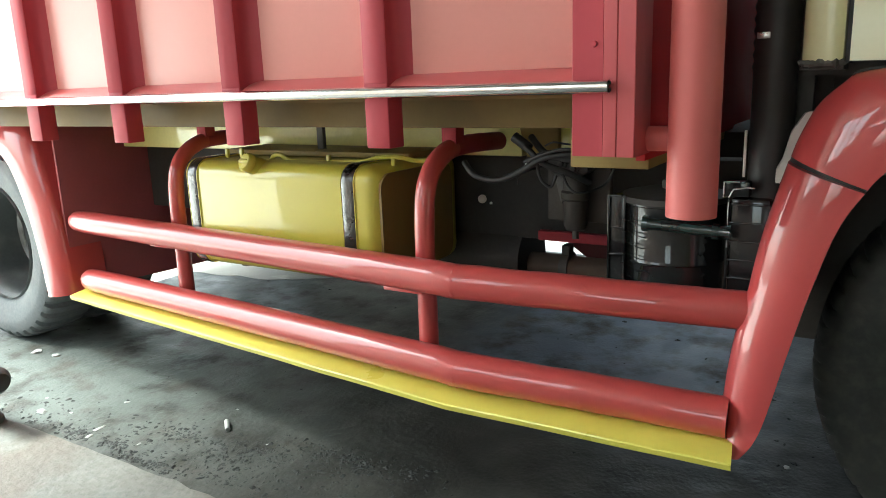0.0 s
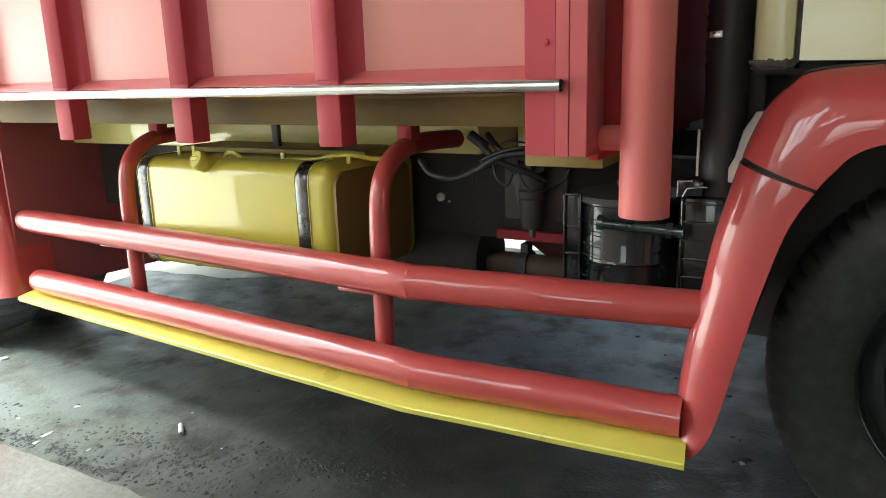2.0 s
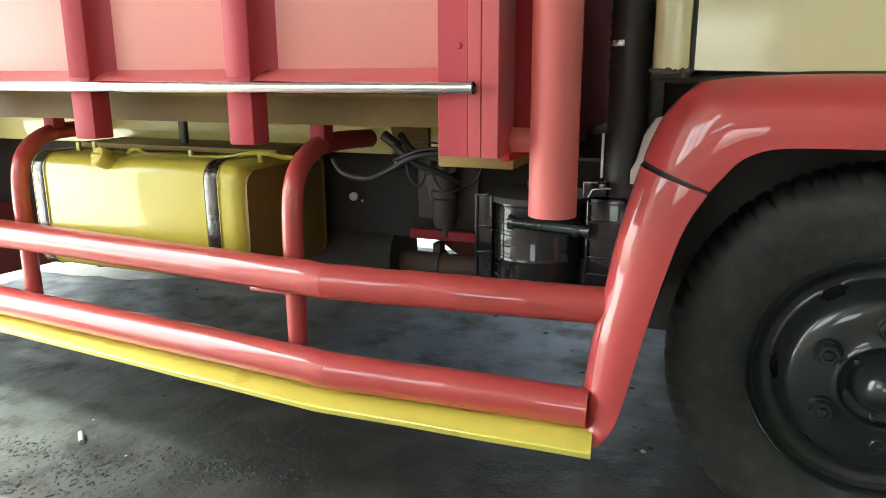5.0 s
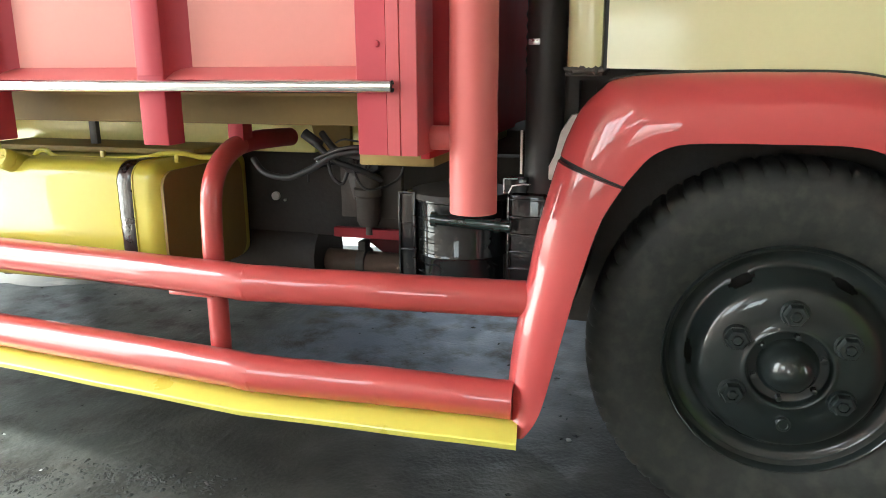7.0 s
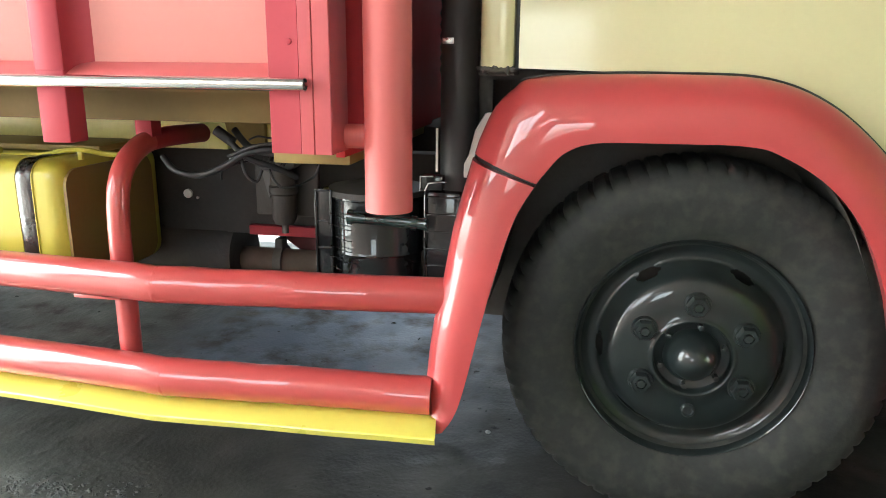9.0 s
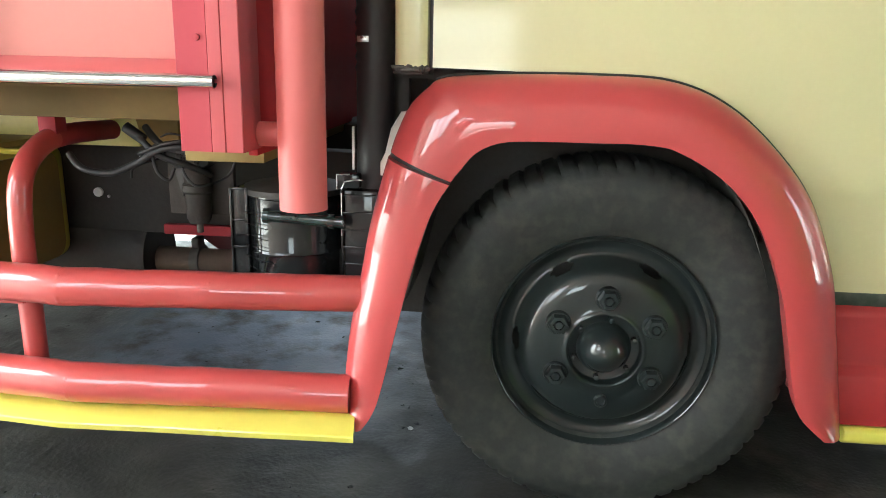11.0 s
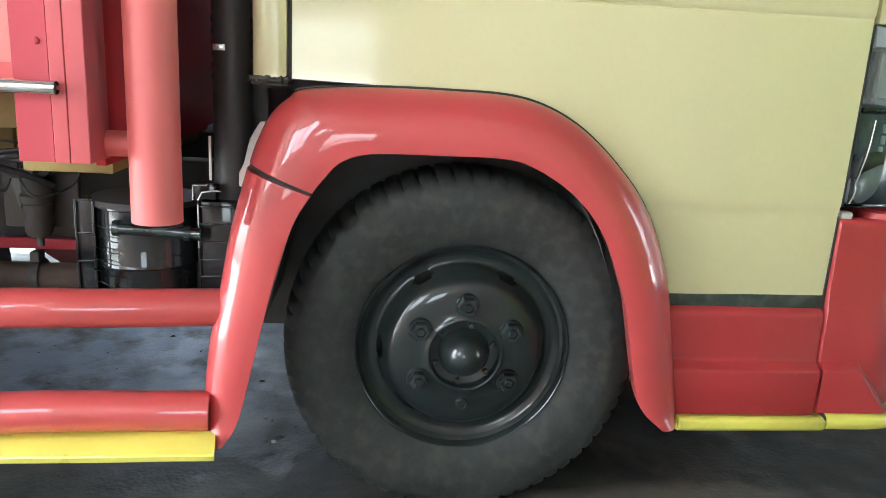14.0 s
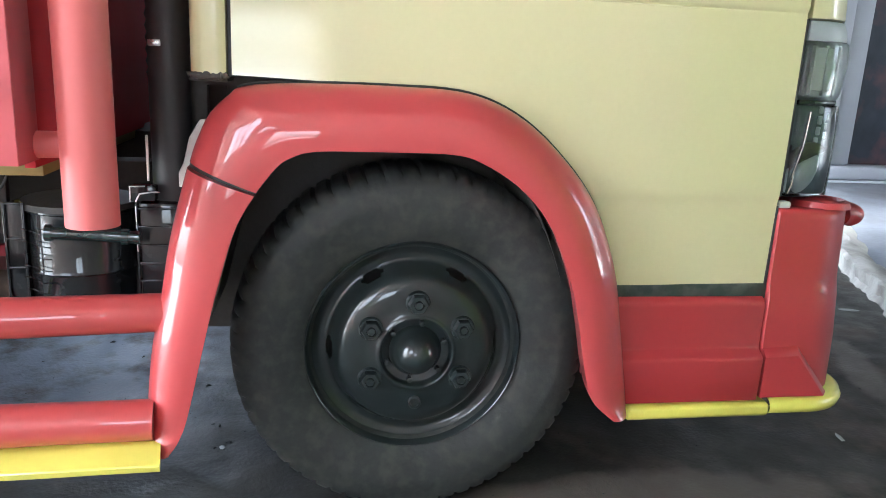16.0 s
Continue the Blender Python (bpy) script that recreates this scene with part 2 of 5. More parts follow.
def broad_patch(material, colour, centre, half, turn, amount):
    """One broad lighter patch with a ragged outline."""
    n, l = material.node_tree.nodes, material.node_tree.links
    bsdf = n["Principled BSDF"]
    under = bsdf.inputs["Base Color"].links[0].from_socket
    geo, mp, rag, far, soft, spots, both, mix = (n.new("ShaderNode" + k) for k in ("NewGeometry", "Mapping", "TexNoise", "VectorMath", "MapRange", "MapRange", "Math", "Mix"))
    mp.vector_type = "TEXTURE"
    mp.inputs["Location"].default_value, mp.inputs["Rotation"].default_value, mp.inputs["Scale"].default_value = (*centre, 0), (0, 0, turn), (*half, 1)
    l.new(geo.outputs["Position"], mp.inputs[0])
    far.operation = "LENGTH"
    l.new(mp.outputs[0], far.inputs[0])
    rag.inputs["Scale"].default_value, rag.inputs["Detail"].default_value = 7.0, 5
    l.new(geo.outputs["Position"], rag.inputs["Vector"])
    soft.inputs["From Min"].default_value, soft.inputs["From Max"].default_value, soft.inputs["To Min"].default_value, soft.inputs["To Max"].default_value = 0.3, 1.2, 0.5, -0.5
    l.new(far.outputs["Value"], soft.inputs["Value"])
    both.operation, mix.data_type = "ADD", "RGBA"
    l.new(soft.outputs[0], both.inputs[0])
    l.new(rag.outputs["Fac"], both.inputs[1])
    spots.inputs["From Min"].default_value, spots.inputs["From Max"].default_value, spots.inputs["To Max"].default_value = 0.42, 0.72, amount
    l.new(both.outputs[0], spots.inputs["Value"])
    l.new(spots.outputs[0], mix.inputs["Factor"])
    l.new(under, mix.inputs["A"])
    mix.inputs["B"].default_value = (*colour, 1)
    l.new(mix.outputs["Result"], bsdf.inputs["Base Color"])


broad_patch(FLOOR, (0.120, 0.104, 0.090), (0.60, -0.02), (0.75, 0.15), 0.0, 0.85)
broad_patch(FLOOR, (0.120, 0.108, 0.098), (1.76, 0.74), (0.45, 0.10), 1.2, 0.85)
# Sunlight fading into shade along the apron, painted as a dark tone.
toned(APRON, (0.05, 0.052, 0.052), -3.25, -2.55, 5.0, 1.0, 0.24)
toned(SLAB, (0.09, 0.06, 0.045), -1.5, -2.6, 2.2, 0.8)


def glass(name, colour, rough):
    m = bpy.data.materials.new(name)
    m.use_nodes = True
    b = m.node_tree.nodes["Principled BSDF"]
    b.inputs["Base Color"].default_value, b.inputs["Roughness"].default_value = (*colour, 1), rough
    b.inputs["Transmission Weight"].default_value, b.inputs["IOR"].default_value = 1.0, 1.45
    return m


LENS = glass("clear lamp lens", (0.90, 0.93, 0.93), 0.05)
SMOKED = glass("grey lamp lens", (0.62, 0.70, 0.71), 0.05)


# ---------------------------------------------------------------- shape helpers
def part(name, bm, material, parent=None, label="", smooth=38):
    """One bmesh as one object, under its thing or part."""
    bmesh.ops.recalc_face_normals(bm, faces=bm.faces)
    me = bpy.data.meshes.new(name)
    bm.to_mesh(me)
    bm.free()
    if smooth:
        me.shade_smooth()
        me.set_sharp_from_angle(angle=radians(smooth))
    me.materials.append(material)
    ob = new(name, me)
    if parent:
        ob.parent = parent
        ob.matrix_parent_inverse = Matrix.Translation(-parent.location)
    if label:
        tagged(ob, label)
    return ob


def thing(name, place, label, category, group="", kind=""):
    ob = new(name)
    ob.location = place
    ob.empty_display_size = 0.1
    return tagged(ob, label, category, group, kind)


def bm_box(x0, x1, y0, y1, z0, z1, bevel=0.0, bm=None, seg=2):
    b = bmesh.new()
    bmesh.ops.create_cube(b, size=1)
    for v in b.verts:
        v.co = Vector(((x0 + x1) / 2 + v.co.x * (x1 - x0), (y0 + y1) / 2 + v.co.y * (y1 - y0), (z0 + z1) / 2 + v.co.z * (z1 - z0)))
    if bevel:
        bmesh.ops.bevel(b, geom=b.edges[:], offset=bevel, segments=seg, profile=0.5, affect="EDGES")
    return join(bm, b)


def join(bm, b):
    if bm is None:
        return b
    me = bpy.data.meshes.new("tmp")
    b.to_mesh(me)
    b.free()
    bm.from_mesh(me)
    bpy.data.meshes.remove(me)
    return bm


def spline(points, steps=8):
    """A smooth line through a few points."""
    p = [Vector(q) for q in points]
    out = []
    for i in range(len(p) - 1):
        a, b, c, d = p[max(i - 1, 0)], p[i], p[i + 1], p[min(i + 2, len(p) - 1)]
        for k in range(steps):
            t = k / steps
            out.append(0.5 * ((2 * b) + (c - a) * t + (2 * a - 5 * b + 4 * c - d) * t * t + (3 * b - a - 3 * c + d) * t ** 3))
    out.append(p[-1])
    return out


def bm_tube(path, radius, seg=18, caps=True, bm=None, wall=0.0):
    """A round tube along a line; radius may be one number or one a point."""
    b = bmesh.new()
    path = [Vector(p) for p in path]
    rings, side = [], None
    for i, p in enumerate(path):
        d = (path[min(i + 1, len(path) - 1)] - path[max(i - 1, 0)]).normalized()
        if side is None:
            side = d.orthogonal().normalized()
        side = (side - d * side.dot(d)).normalized()
        up = d.cross(side)
        r = radius[i] if isinstance(radius, (list, tuple)) else radius
        rings.append([b.verts.new(p + r * (math.cos(a) * side + math.sin(a) * up)) for a in (2 * math.pi * k / seg for k in range(seg))])
    for r0, r1 in zip(rings, rings[1:]):
        for k in range(seg):
            b.faces.new((r0[k], r0[(k + 1) % seg], r1[(k + 1) % seg], r1[k]))
    if caps:
        b.faces.new(rings[0][::-1])
        b.faces.new(rings[-1])
    return join(bm, b)


def bm_lathe(profile, centre, seg=64, axis="y", skip=None, bm=None, notch=None):
    """A turned shape: rows of (along, radius) round an axis through centre."""
    b = bmesh.new()
    cx, cy, cz = centre
    rings = []
    for j, (a, r) in enumerate(profile):
        ring = []
        for k in range(seg):
            q = r * (notch(j, k) if notch else 1)
            c, s = math.cos(2 * math.pi * k / seg) * q, math.sin(2 * math.pi * k / seg) * q
            co = {"y": (cx + c, cy + a, cz + s), "z": (cx + c, cy + s, cz + a), "x": (cx + a, cy + c, cz + s)}[axis]
            ring.append(b.verts.new(co))
        rings.append(ring)
    for j, (r0, r1) in enumerate(zip(rings, rings[1:])):
        for k in range(seg):
            if not (skip and skip(j, k)):
                b.faces.new((r0[k], r0[(k + 1) % seg], r1[(k + 1) % seg], r1[k]))
    for ring, (a, r) in ((rings[0], profile[0]), (rings[-1], profile[-1])):
        if 0 < r < 0.06:
            b.faces.new(ring)
    return join(bm, b)


def bm_loft(rows, bm=None, closed=False):
    """A skin over rows of points, all rows of one length."""
    b = bmesh.new()
    v = [[b.verts.new(p) for p in row] for row in rows]
    for r0, r1 in zip(v, v[1:]):
        m = len(r0)
        for k in range(m if closed else m - 1):
            b.faces.new((r0[k], r0[(k + 1) % m], r1[(k + 1) % m], r1[k]))
    return join(bm, b)


def bm_prism(outline, axis, a0, a1, bevel=0.0, bm=None):
    """A flat outline drawn out along an axis. The outline is in the two other axes, in order."""
    b = bmesh.new()
    order = {"x": lambda p, a: (a, p[0], p[1]), "y": lambda p, a: (p[0], a, p[1]), "z": lambda p, a: (p[0], p[1], a)}[axis]
    lo, hi = [b.verts.new(order(p, a0)) for p in outline], [b.verts.new(order(p, a1)) for p in outline]
    b.faces.new(lo[::-1])
    b.faces.new(hi)
    n = len(outline)
    for k in range(n):
        b.faces.new((lo[k], lo[(k + 1) % n], hi[(k + 1) % n], hi[k]))
    if bevel:
        bmesh.ops.recalc_face_normals(b, faces=b.faces)
        bmesh.ops.bevel(b, geom=b.edges[:], offset=bevel, segments=2, profile=0.5, affect="EDGES")
    return join(bm, b)


# ---------------------------------------------------------------- ground and surroundings
GROUND = -0.015


def spaced(*spans):
    """Grid lines over spans of (start, end, step)."""
    out = []
    for lo, hi, step in spans:
        n = max(1, round((hi - lo) / step))
        out += [lo + (hi - lo) * k / n for k in range(n)]
    return out + [spans[-1][1]]


def ground_patch(name, xs, ys, z, amp, material, label):
    """A trodden floor: soft hollows, with crusts of broken clods in loose patches."""
    b = bmesh.new()
    v = []
    for y in ys:
        row = []
        for x in xs:
            p = Vector((x, y, 0))
            rough = max(0.0, noise.noise(p * 2.3 + Vector((7, 0, 0))) + 0.22)
            clod = rough * max(0.0, noise.noise(p * 24) - 0.1) * 4 + rough * max(0.0, noise.noise(p * 43)) * 3
            crust = max(0.0, noise.noise(p * 55) - 0.1) * max(0.0, noise.noise(p * 4 + Vector((0, 3, 0))) + 0.05) * 9
            row.append(b.verts.new((x, y, z + amp * (noise.noise(p * 1.3) + 0.2 * noise.noise(p * 4.1) + 0.1 * noise.noise(p * 11) + clod + crust) - amp)))
        v.append(row)
    for r0, r1 in zip(v, v[1:]):
        for i in range(len(xs) - 1):
            b.faces.new((r0[i], r0[i + 1], r1[i + 1], r1[i]))
    return tagged(part(name, b, material, smooth=180), label, "ground", kind="structure")


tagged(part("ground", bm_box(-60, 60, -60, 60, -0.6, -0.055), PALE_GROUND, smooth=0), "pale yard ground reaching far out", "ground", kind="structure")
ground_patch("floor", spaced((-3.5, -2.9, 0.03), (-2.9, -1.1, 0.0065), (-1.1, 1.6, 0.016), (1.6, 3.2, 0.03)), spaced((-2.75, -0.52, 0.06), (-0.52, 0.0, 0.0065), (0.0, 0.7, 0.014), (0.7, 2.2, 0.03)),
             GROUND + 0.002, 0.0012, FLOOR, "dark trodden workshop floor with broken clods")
yard_edge = [(3.6, 3.5), (2.66, 1.98), (2.58, 1.75), (2.46, 1.46), (2.3, 1.2), (1.9, 0.1), (1.8, -0.8), (1.9, -3.1)]
rim_line = []
for p, q in zip(yard_edge, yard_edge[1:]):
    for k in range(12):
        u = Vector(p).lerp(Vector(q), k / 12)
        w = 0.03 * noise.noise(Vector((u.x * 6, u.y * 6, 2)))
        rim_line.append((u.x + w, u.y - w * 0.5))
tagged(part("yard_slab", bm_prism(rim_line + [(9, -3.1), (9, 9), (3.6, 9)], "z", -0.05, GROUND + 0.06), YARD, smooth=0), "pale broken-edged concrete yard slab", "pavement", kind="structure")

rows = []
for i, (x, y) in enumerate(rim_line):
    row = []
    for k, (off, z) in enumerate(((0.14, 0.002), (0.10, 0.020), (0.05, 0.036), (0.0, 0.036), (-0.010, 0.026), (-0.016, -0.03), (-0.022, -0.055), (-0.045, -0.075))):
        w = noise.noise(Vector((x * 13, y * 13, k * 0.9)))
        row.append((x + off + 0.022 * w, y - 0.4 * off, GROUND + 0.06 + z + (0.012 * noise.noise(Vector((x * 21, y * 21, k))) if k else 0.0)))
    rows.append(row)
tagged(part("kerb", bm_loft(rows), RUBBLE, smooth=25), "rough broken concrete edge of the yard", "kerb", kind="structure")
north_edge = [(-2.35, 2.3), (-2.45, 1.6), (-2.62, 1.32), (-2.85, 1.10), (-3.3, 1.02), (-4.3, 0.98), (-4.3, 2.3)]
apron_rim = []
for p, q in zip(north_edge[:-1], north_edge[1:]):
    for k in range(10):
        u = Vector(p).lerp(Vector(q), k / 10)
        apron_rim.append((u.x + 0.05 * noise.noise(Vector((u.x * 7, u.y * 7, 1))), u.y + 0.05 * noise.noise(Vector((u.x * 7, u.y * 7, 4)))))
apron_rim.append(north_edge[-1])
tagged(part("yard_apron", bm_prism(apron_rim, "z", -0.05, GROUND + 0.003), APRON, smooth=0), "concrete behind the truck, sun and shade in its colour", "pavement", kind="structure")

# low concrete slab beside the truck
b = bmesh.new()
edge = [(-3.6, -0.54)]
x = -3.54
while x < 3.0:
    edge.append((x, -0.50 + 0.02 * noise.noise(Vector((x * 3, 0, 0))) + 0.008 * noise.noise(Vector((x * 17, 3, 0)))))
    x += 0.06
b = bm_prism(edge + [(3.0, -2.65), (-3.6, -2.65)], "z", -0.05, GROUND + 0.022)
tagged(part("pavement", b, SLAB, smooth=0), "worn pale concrete slab with a broken edge", "pavement", kind="structure")

# open workshop out of view, added to shape light and reflections: roof on posts, front wall with vents and a window;
# white house ahead across the yard
tagged(part("ceiling", bm_box(-4.05, 12.0, -2.8, 2.2, 3.2, 3.32), ROOF, smooth=0), "unseen dark sheet roof added to shape the workshop light", "ceiling", kind="structure")
# Added out of view to darken the yard and house.
tagged(part("yard_roof", bm_box(1.6, 12.0, 2.2, 10.0, 3.4, 3.5), ROOF, smooth=0), "unseen dark sheet roof added to shade the yard", "ceiling", kind="structure")


def pierced_wall(y0, y1, x0, x1, z0, z1, holes):
    """A wall along x with rectangular openings through it."""
    xs = sorted({x0, x1, *[h[0] for h in holes], *[h[1] for h in holes]})
    zz = sorted({z0, z1, *[h[2] for h in holes], *[h[3] for h in holes]})
    bm = bmesh.new()
    for a, c in zip(xs, xs[1:]):
        for e, f in zip(zz, zz[1:]):
            mx, mz = (a + c) / 2, (e + f) / 2
            if not any(h[0] < mx < h[1] and h[2] < mz < h[3] for h in holes):
                bm = bm_box(a, c, y0, y1, e, f, bm=bm)
    bmesh.ops.remove_doubles(bm, verts=bm.verts, dist=1e-5)
    return bm


# Openings placed so that their reflections land on the paint's highlights.
openings = [(-2.65, -1.42, 1.20, 2.32), (-0.82, -0.20, 0.74, 1.30)]
vents = [(-1.25, -0.72, 1.50, 1.62)]
tagged(part("wall_south", pierced_wall(-2.8, -2.66, -3.95, 1.95, -0.05, 3.2, openings + vents), WARM_WALL, smooth=0), "unseen warm plastered wall added for bounce, with small windows and vents", "wall", kind="structure")
# Green stretch added for the greenish reflection on the cab.
tagged(part("wall_south_east", pierced_wall(-2.8, -2.66, 1.951, 6.5, -0.05, 3.2, []), GREEN_WALL, smooth=0), "unseen pale green wall added to tint the cab's reflections", "wall", kind="structure")
for n, (x0, x1, z0, z1) in enumerate(openings):
    win = thing("window_%d" % (n + 1), ((x0 + x1) / 2, -2.73, z0), "unglazed wooden window frame" + (" with two mullions" if n == 0 else " without bars"), "window", kind="structure")
    for a0, a1, c0, c1 in ((x0, x0 + 0.03, z0, z1), (x1 - 0.03, x1, z0, z1), (x0 + 0.03, x1 - 0.03, z0, z0 + 0.03), (x0 + 0.03, x1 - 0.03, z1 - 0.03, z1), *[(x - 0.012, x + 0.012, z0 + 0.03, z1 - 0.03) for x in ((-2.15, -1.79) if n == 0 else ())]):
        part("frame_bar", bm_box(a0, a1, -2.75, -2.69, c0, c1, 0.003), BROWN, win)
tagged(part("post", bm_box(-4.16, -4.02, -2.78, -2.64, -0.05, 3.2, 0.01), WHITE), "plain white roof post", "post", kind="structure")
# Added out of view to keep eastern sky off the paint.
tagged(part("wall_east", bm_box(10.0, 10.15, -2.8, 9.0, -0.05, 3.4), WHITE, smooth=0), "unseen painted wall added to cut light beyond the yard", "wall", kind="structure")
# Added wall: blocks northern light, its openings let chosen parts through.
tagged(part("wall_north", pierced_wall(2.2, 2.32, -3.6, 1.6, -0.05, 3.2, [(-1.50, -0.60, 0.40, 0.95), (-2.15, -1.60, -0.05, 0.08), (-2.65, 1.5, 1.35, 3.1)]), DARK_WALL, smooth=0), "unseen dark wall added to block light behind the truck, with a wide opening", "wall", kind="structure")

HOUSE_WHITE = mat("white house plaster", (0.27, 0.275, 0.305), 0.75, vary=0.12, scale=4, dirt=(0.26, 0.265, 0.28), dirt_amount=0.5)
house = thing("house", (6.0, 6.0, 0.0), "white house front with a dark window beyond the yard", "house")
part("corner_pillar", bm_box(4.2, 4.90, 5.2, 5.45, 0.0, 3.2, 0.02), HOUSE_WHITE, house, "white plastered pillar")
win = part("house_window", bm_box(5.0, 8.0, 5.40, 5.43, 0.2, 2.6), PANE, house, "dark reflecting window pane")
part("window_frame", bm_box(4.905, 5.16, 5.28, 5.44, 0.2, 2.7, 0.01), HOUSE_WHITE, win, "white plastered window jamb")
part("house_wall", bm_box(4.9, 9.5, 5.45, 5.6, 0.0, 3.2), HOUSE_WHITE, house)
part("sill", bm_box(4.86, 9.0, 5.16, 5.45, 0.06, 0.195, 0.03, seg=3), HOUSE_WHITE, house, "white rounded sill below the window")
part("plinth", bm_box(4.7, 9.0, 5.08, 5.45, -0.01, 0.058, 0.012), HOUSE_WHITE, house, "white plinth")
part("back_wall", bm_box(2.2, 4.2, 5.3, 5.45, 0.0, 3.2), HOUSE_WHITE, house)

# a small unseen tree added outside the wall's western window, to be mirrored in the paint
tree = thing("tree", (-2.35, -4.6, 0.0), "small leafy tree outside the workshop wall", "tree")
trunk_line = spline([(-2.35, -4.6, -0.06), (-2.30, -4.6, 0.9), (-2.38, -4.55, 1.6), (-2.30, -4.6, 2.6)], 5)
part("trunk", bm_tube(trunk_line, [0.07 - 0.05 * k / 15 for k in range(16)], 10), RUST, tree, "thin brown trunk")
rnd = random.Random(11)
crown = bmesh.new()
for k in range(9):
    a, z = rnd.uniform(0, 6.28), rnd.uniform(1.0, 2.3)
    reach = rnd.uniform(0.45, 0.8)
    tip = Vector((-2.33 + reach * math.cos(a), -4.6 + reach * math.sin(a), z + rnd.uniform(0.2, 0.5)))
    part("branch", bm_tube(spline([(-2.33, -4.59, z), (-2.33 + 0.5 * reach * math.cos(a), -4.6 + 0.5 * reach * math.sin(a), z + 0.2), tip], 4), [0.022 - 0.002 * q for q in range(9)], 6), RUST, tree)
    for q in range(36):
        p = tip + Vector((rnd.gauss(0, 0.17), rnd.gauss(0, 0.17), rnd.gauss(0, 0.14)))
        turn = Euler((rnd.uniform(0, 6.28), rnd.uniform(0, 6.28), rnd.uniform(0, 6.28))).to_matrix()
        leaf = [p + turn @ Vector(c) for c in ((-0.055, 0, 0), (-0.01, 0.022, 0.006), (0.05, 0, 0), (-0.01, -0.022, 0.006))]
        crown.faces.new([crown.verts.new(c) for c in leaf])
part("crown", crown, LEAF, tree, "loose green leaves", smooth=0)

# ---------------------------------------------------------------- the truck
truck = thing("truck", (-1.4, 0.8, 0.0), "red and cream flatbed truck with yellow trim, freshly painted", "truck")


def arch(name, outer, lip, y_out, y_lip, lo, hi, parent, label, material, bulge=0.02, depth=0.06, lean=0.0, tight=1.0):
    """A rolled wheel-arch band between an outer line and the lip round the wheel, over the stations lo..hi of both."""
    a = spline([(x, 0, z) for x, z in outer], 40)
    c = spline([(x, 0, z) for x, z in lip], 40)
    n = round((hi - lo) * 7)
    rows = []
    for i in range(n + 1):
        at = round((lo + (hi - lo) * i / n) * 40)
        o, q = a[at], c[at]
        out = lean * max(0.0, 1 - at / 240)
        row = [(o.x, y_out + depth - out, o.z)]
        for k in range(15):
            th = math.pi / 2 * k / 14
            s = 1 - max(math.cos(th), 0.0) ** tight
            p = o.lerp(q, s)
            row.append((p.x, y_out + (y_lip - y_out) * math.sin(th) ** tight - bulge * s * (1 - s) - out, p.z))
        inn = q - (q - o).normalized() * 0.006
        row += [(q.x, y_lip + 0.012 - out, q.z), (inn.x, y_lip + 0.05 - out, inn.z)]
        rows.append(row)
    for end in (0, -1):
        mid = sum((Vector(p) for p in rows[end]), Vector()) / len(rows[end])
        inset = [tuple(Vector(p).lerp(mid, 0.22) + Vector((0, 0.003, 0))) for p in rows[end]]
        rows.insert(0, inset) if end == 0 else rows.append(inset)
    bm = bm_loft(rows)
    bm.verts.ensure_lookup_table()
    m = len(rows[0])
    for end in (0, n + 2):
        bm.faces.new([bm.verts[end * m + k] for k in range(m)])
    return part(name, bm, material, parent, label, smooth=50)


FRONT_OUT = [(-0.520, 0.236), (-0.540, 0.244), (-0.546, 0.279), (-0.534, 0.421), (-0.512, 0.542), (-0.493, 0.652), (-0.458, 0.787), (-0.439, 0.841), (-0.417, 0.884), (-0.384, 0.917), (-0.352, 0.936),
             (-0.248, 0.945), (-0.074, 0.947), (0.076, 0.939), (0.189, 0.894), (0.289, 0.809), (0.363, 0.713), (0.416, 0.583), (0.441, 0.463), (0.464, 0.337), (0.474, 0.278), (0.474, 0.254)]
FRONT_LIP = [(-0.495, 0.240), (-0.475, 0.270), (-0.458, 0.320), (-0.428, 0.452), (-0.402, 0.560), (-0.368, 0.674), (-0.331, 0.741), (-0.310, 0.770), (-0.287, 0.797), (-0.263, 0.812), (-0.235, 0.821),
             (-0.189, 0.825), (-0.072, 0.826), (0.033, 0.825), (0.094, 0.811), (0.179, 0.760), (0.248, 0.680), (0.300, 0.563), (0.324, 0.476), (0.349, 0.363), (0.371, 0.302), (0.424, 0.252)]
fender = arch("front_fender", FRONT_OUT, FRONT_LIP, -0.065, -0.135, 6.04, 21, truck, "glossy red front wheel arch", RED)
leg = arch("fender_leg", FRONT_OUT, FRONT_LIP, -0.072, -0.142, 0.0, 5.96, fender, "glossy red lower arch leg", RED, lean=0.05, tight=0.72)
arch("leg_joint", FRONT_OUT, FRONT_LIP, -0.055, -0.125, 5.8, 6.2, fender, "dark joint between the arch pieces", HOSE)
REAR_OUT = [(-3.80, 0.30), (-3.74, 0.66), (-3.60, 0.85), (-3.3, 0.905), (-3.05, 0.895), (-2.93, 0.84), (-2.86, 0.66), (-2.815, 0.45), (-2.80, 0.235)]
REAR_LIP = [(-3.70, 0.30), (-3.66, 0.56), (-3.56, 0.72), (-3.3, 0.80), (-3.13, 0.775), (-3.02, 0.70), (-2.945, 0.53), (-2.91, 0.36), (-2.895, 0.225)]
rear_fender = arch("rear_fender", REAR_OUT, REAR_LIP, -0.05, -0.10, 0, 8, truck, "glossy red rear wheel arch", RED, depth=0.13)


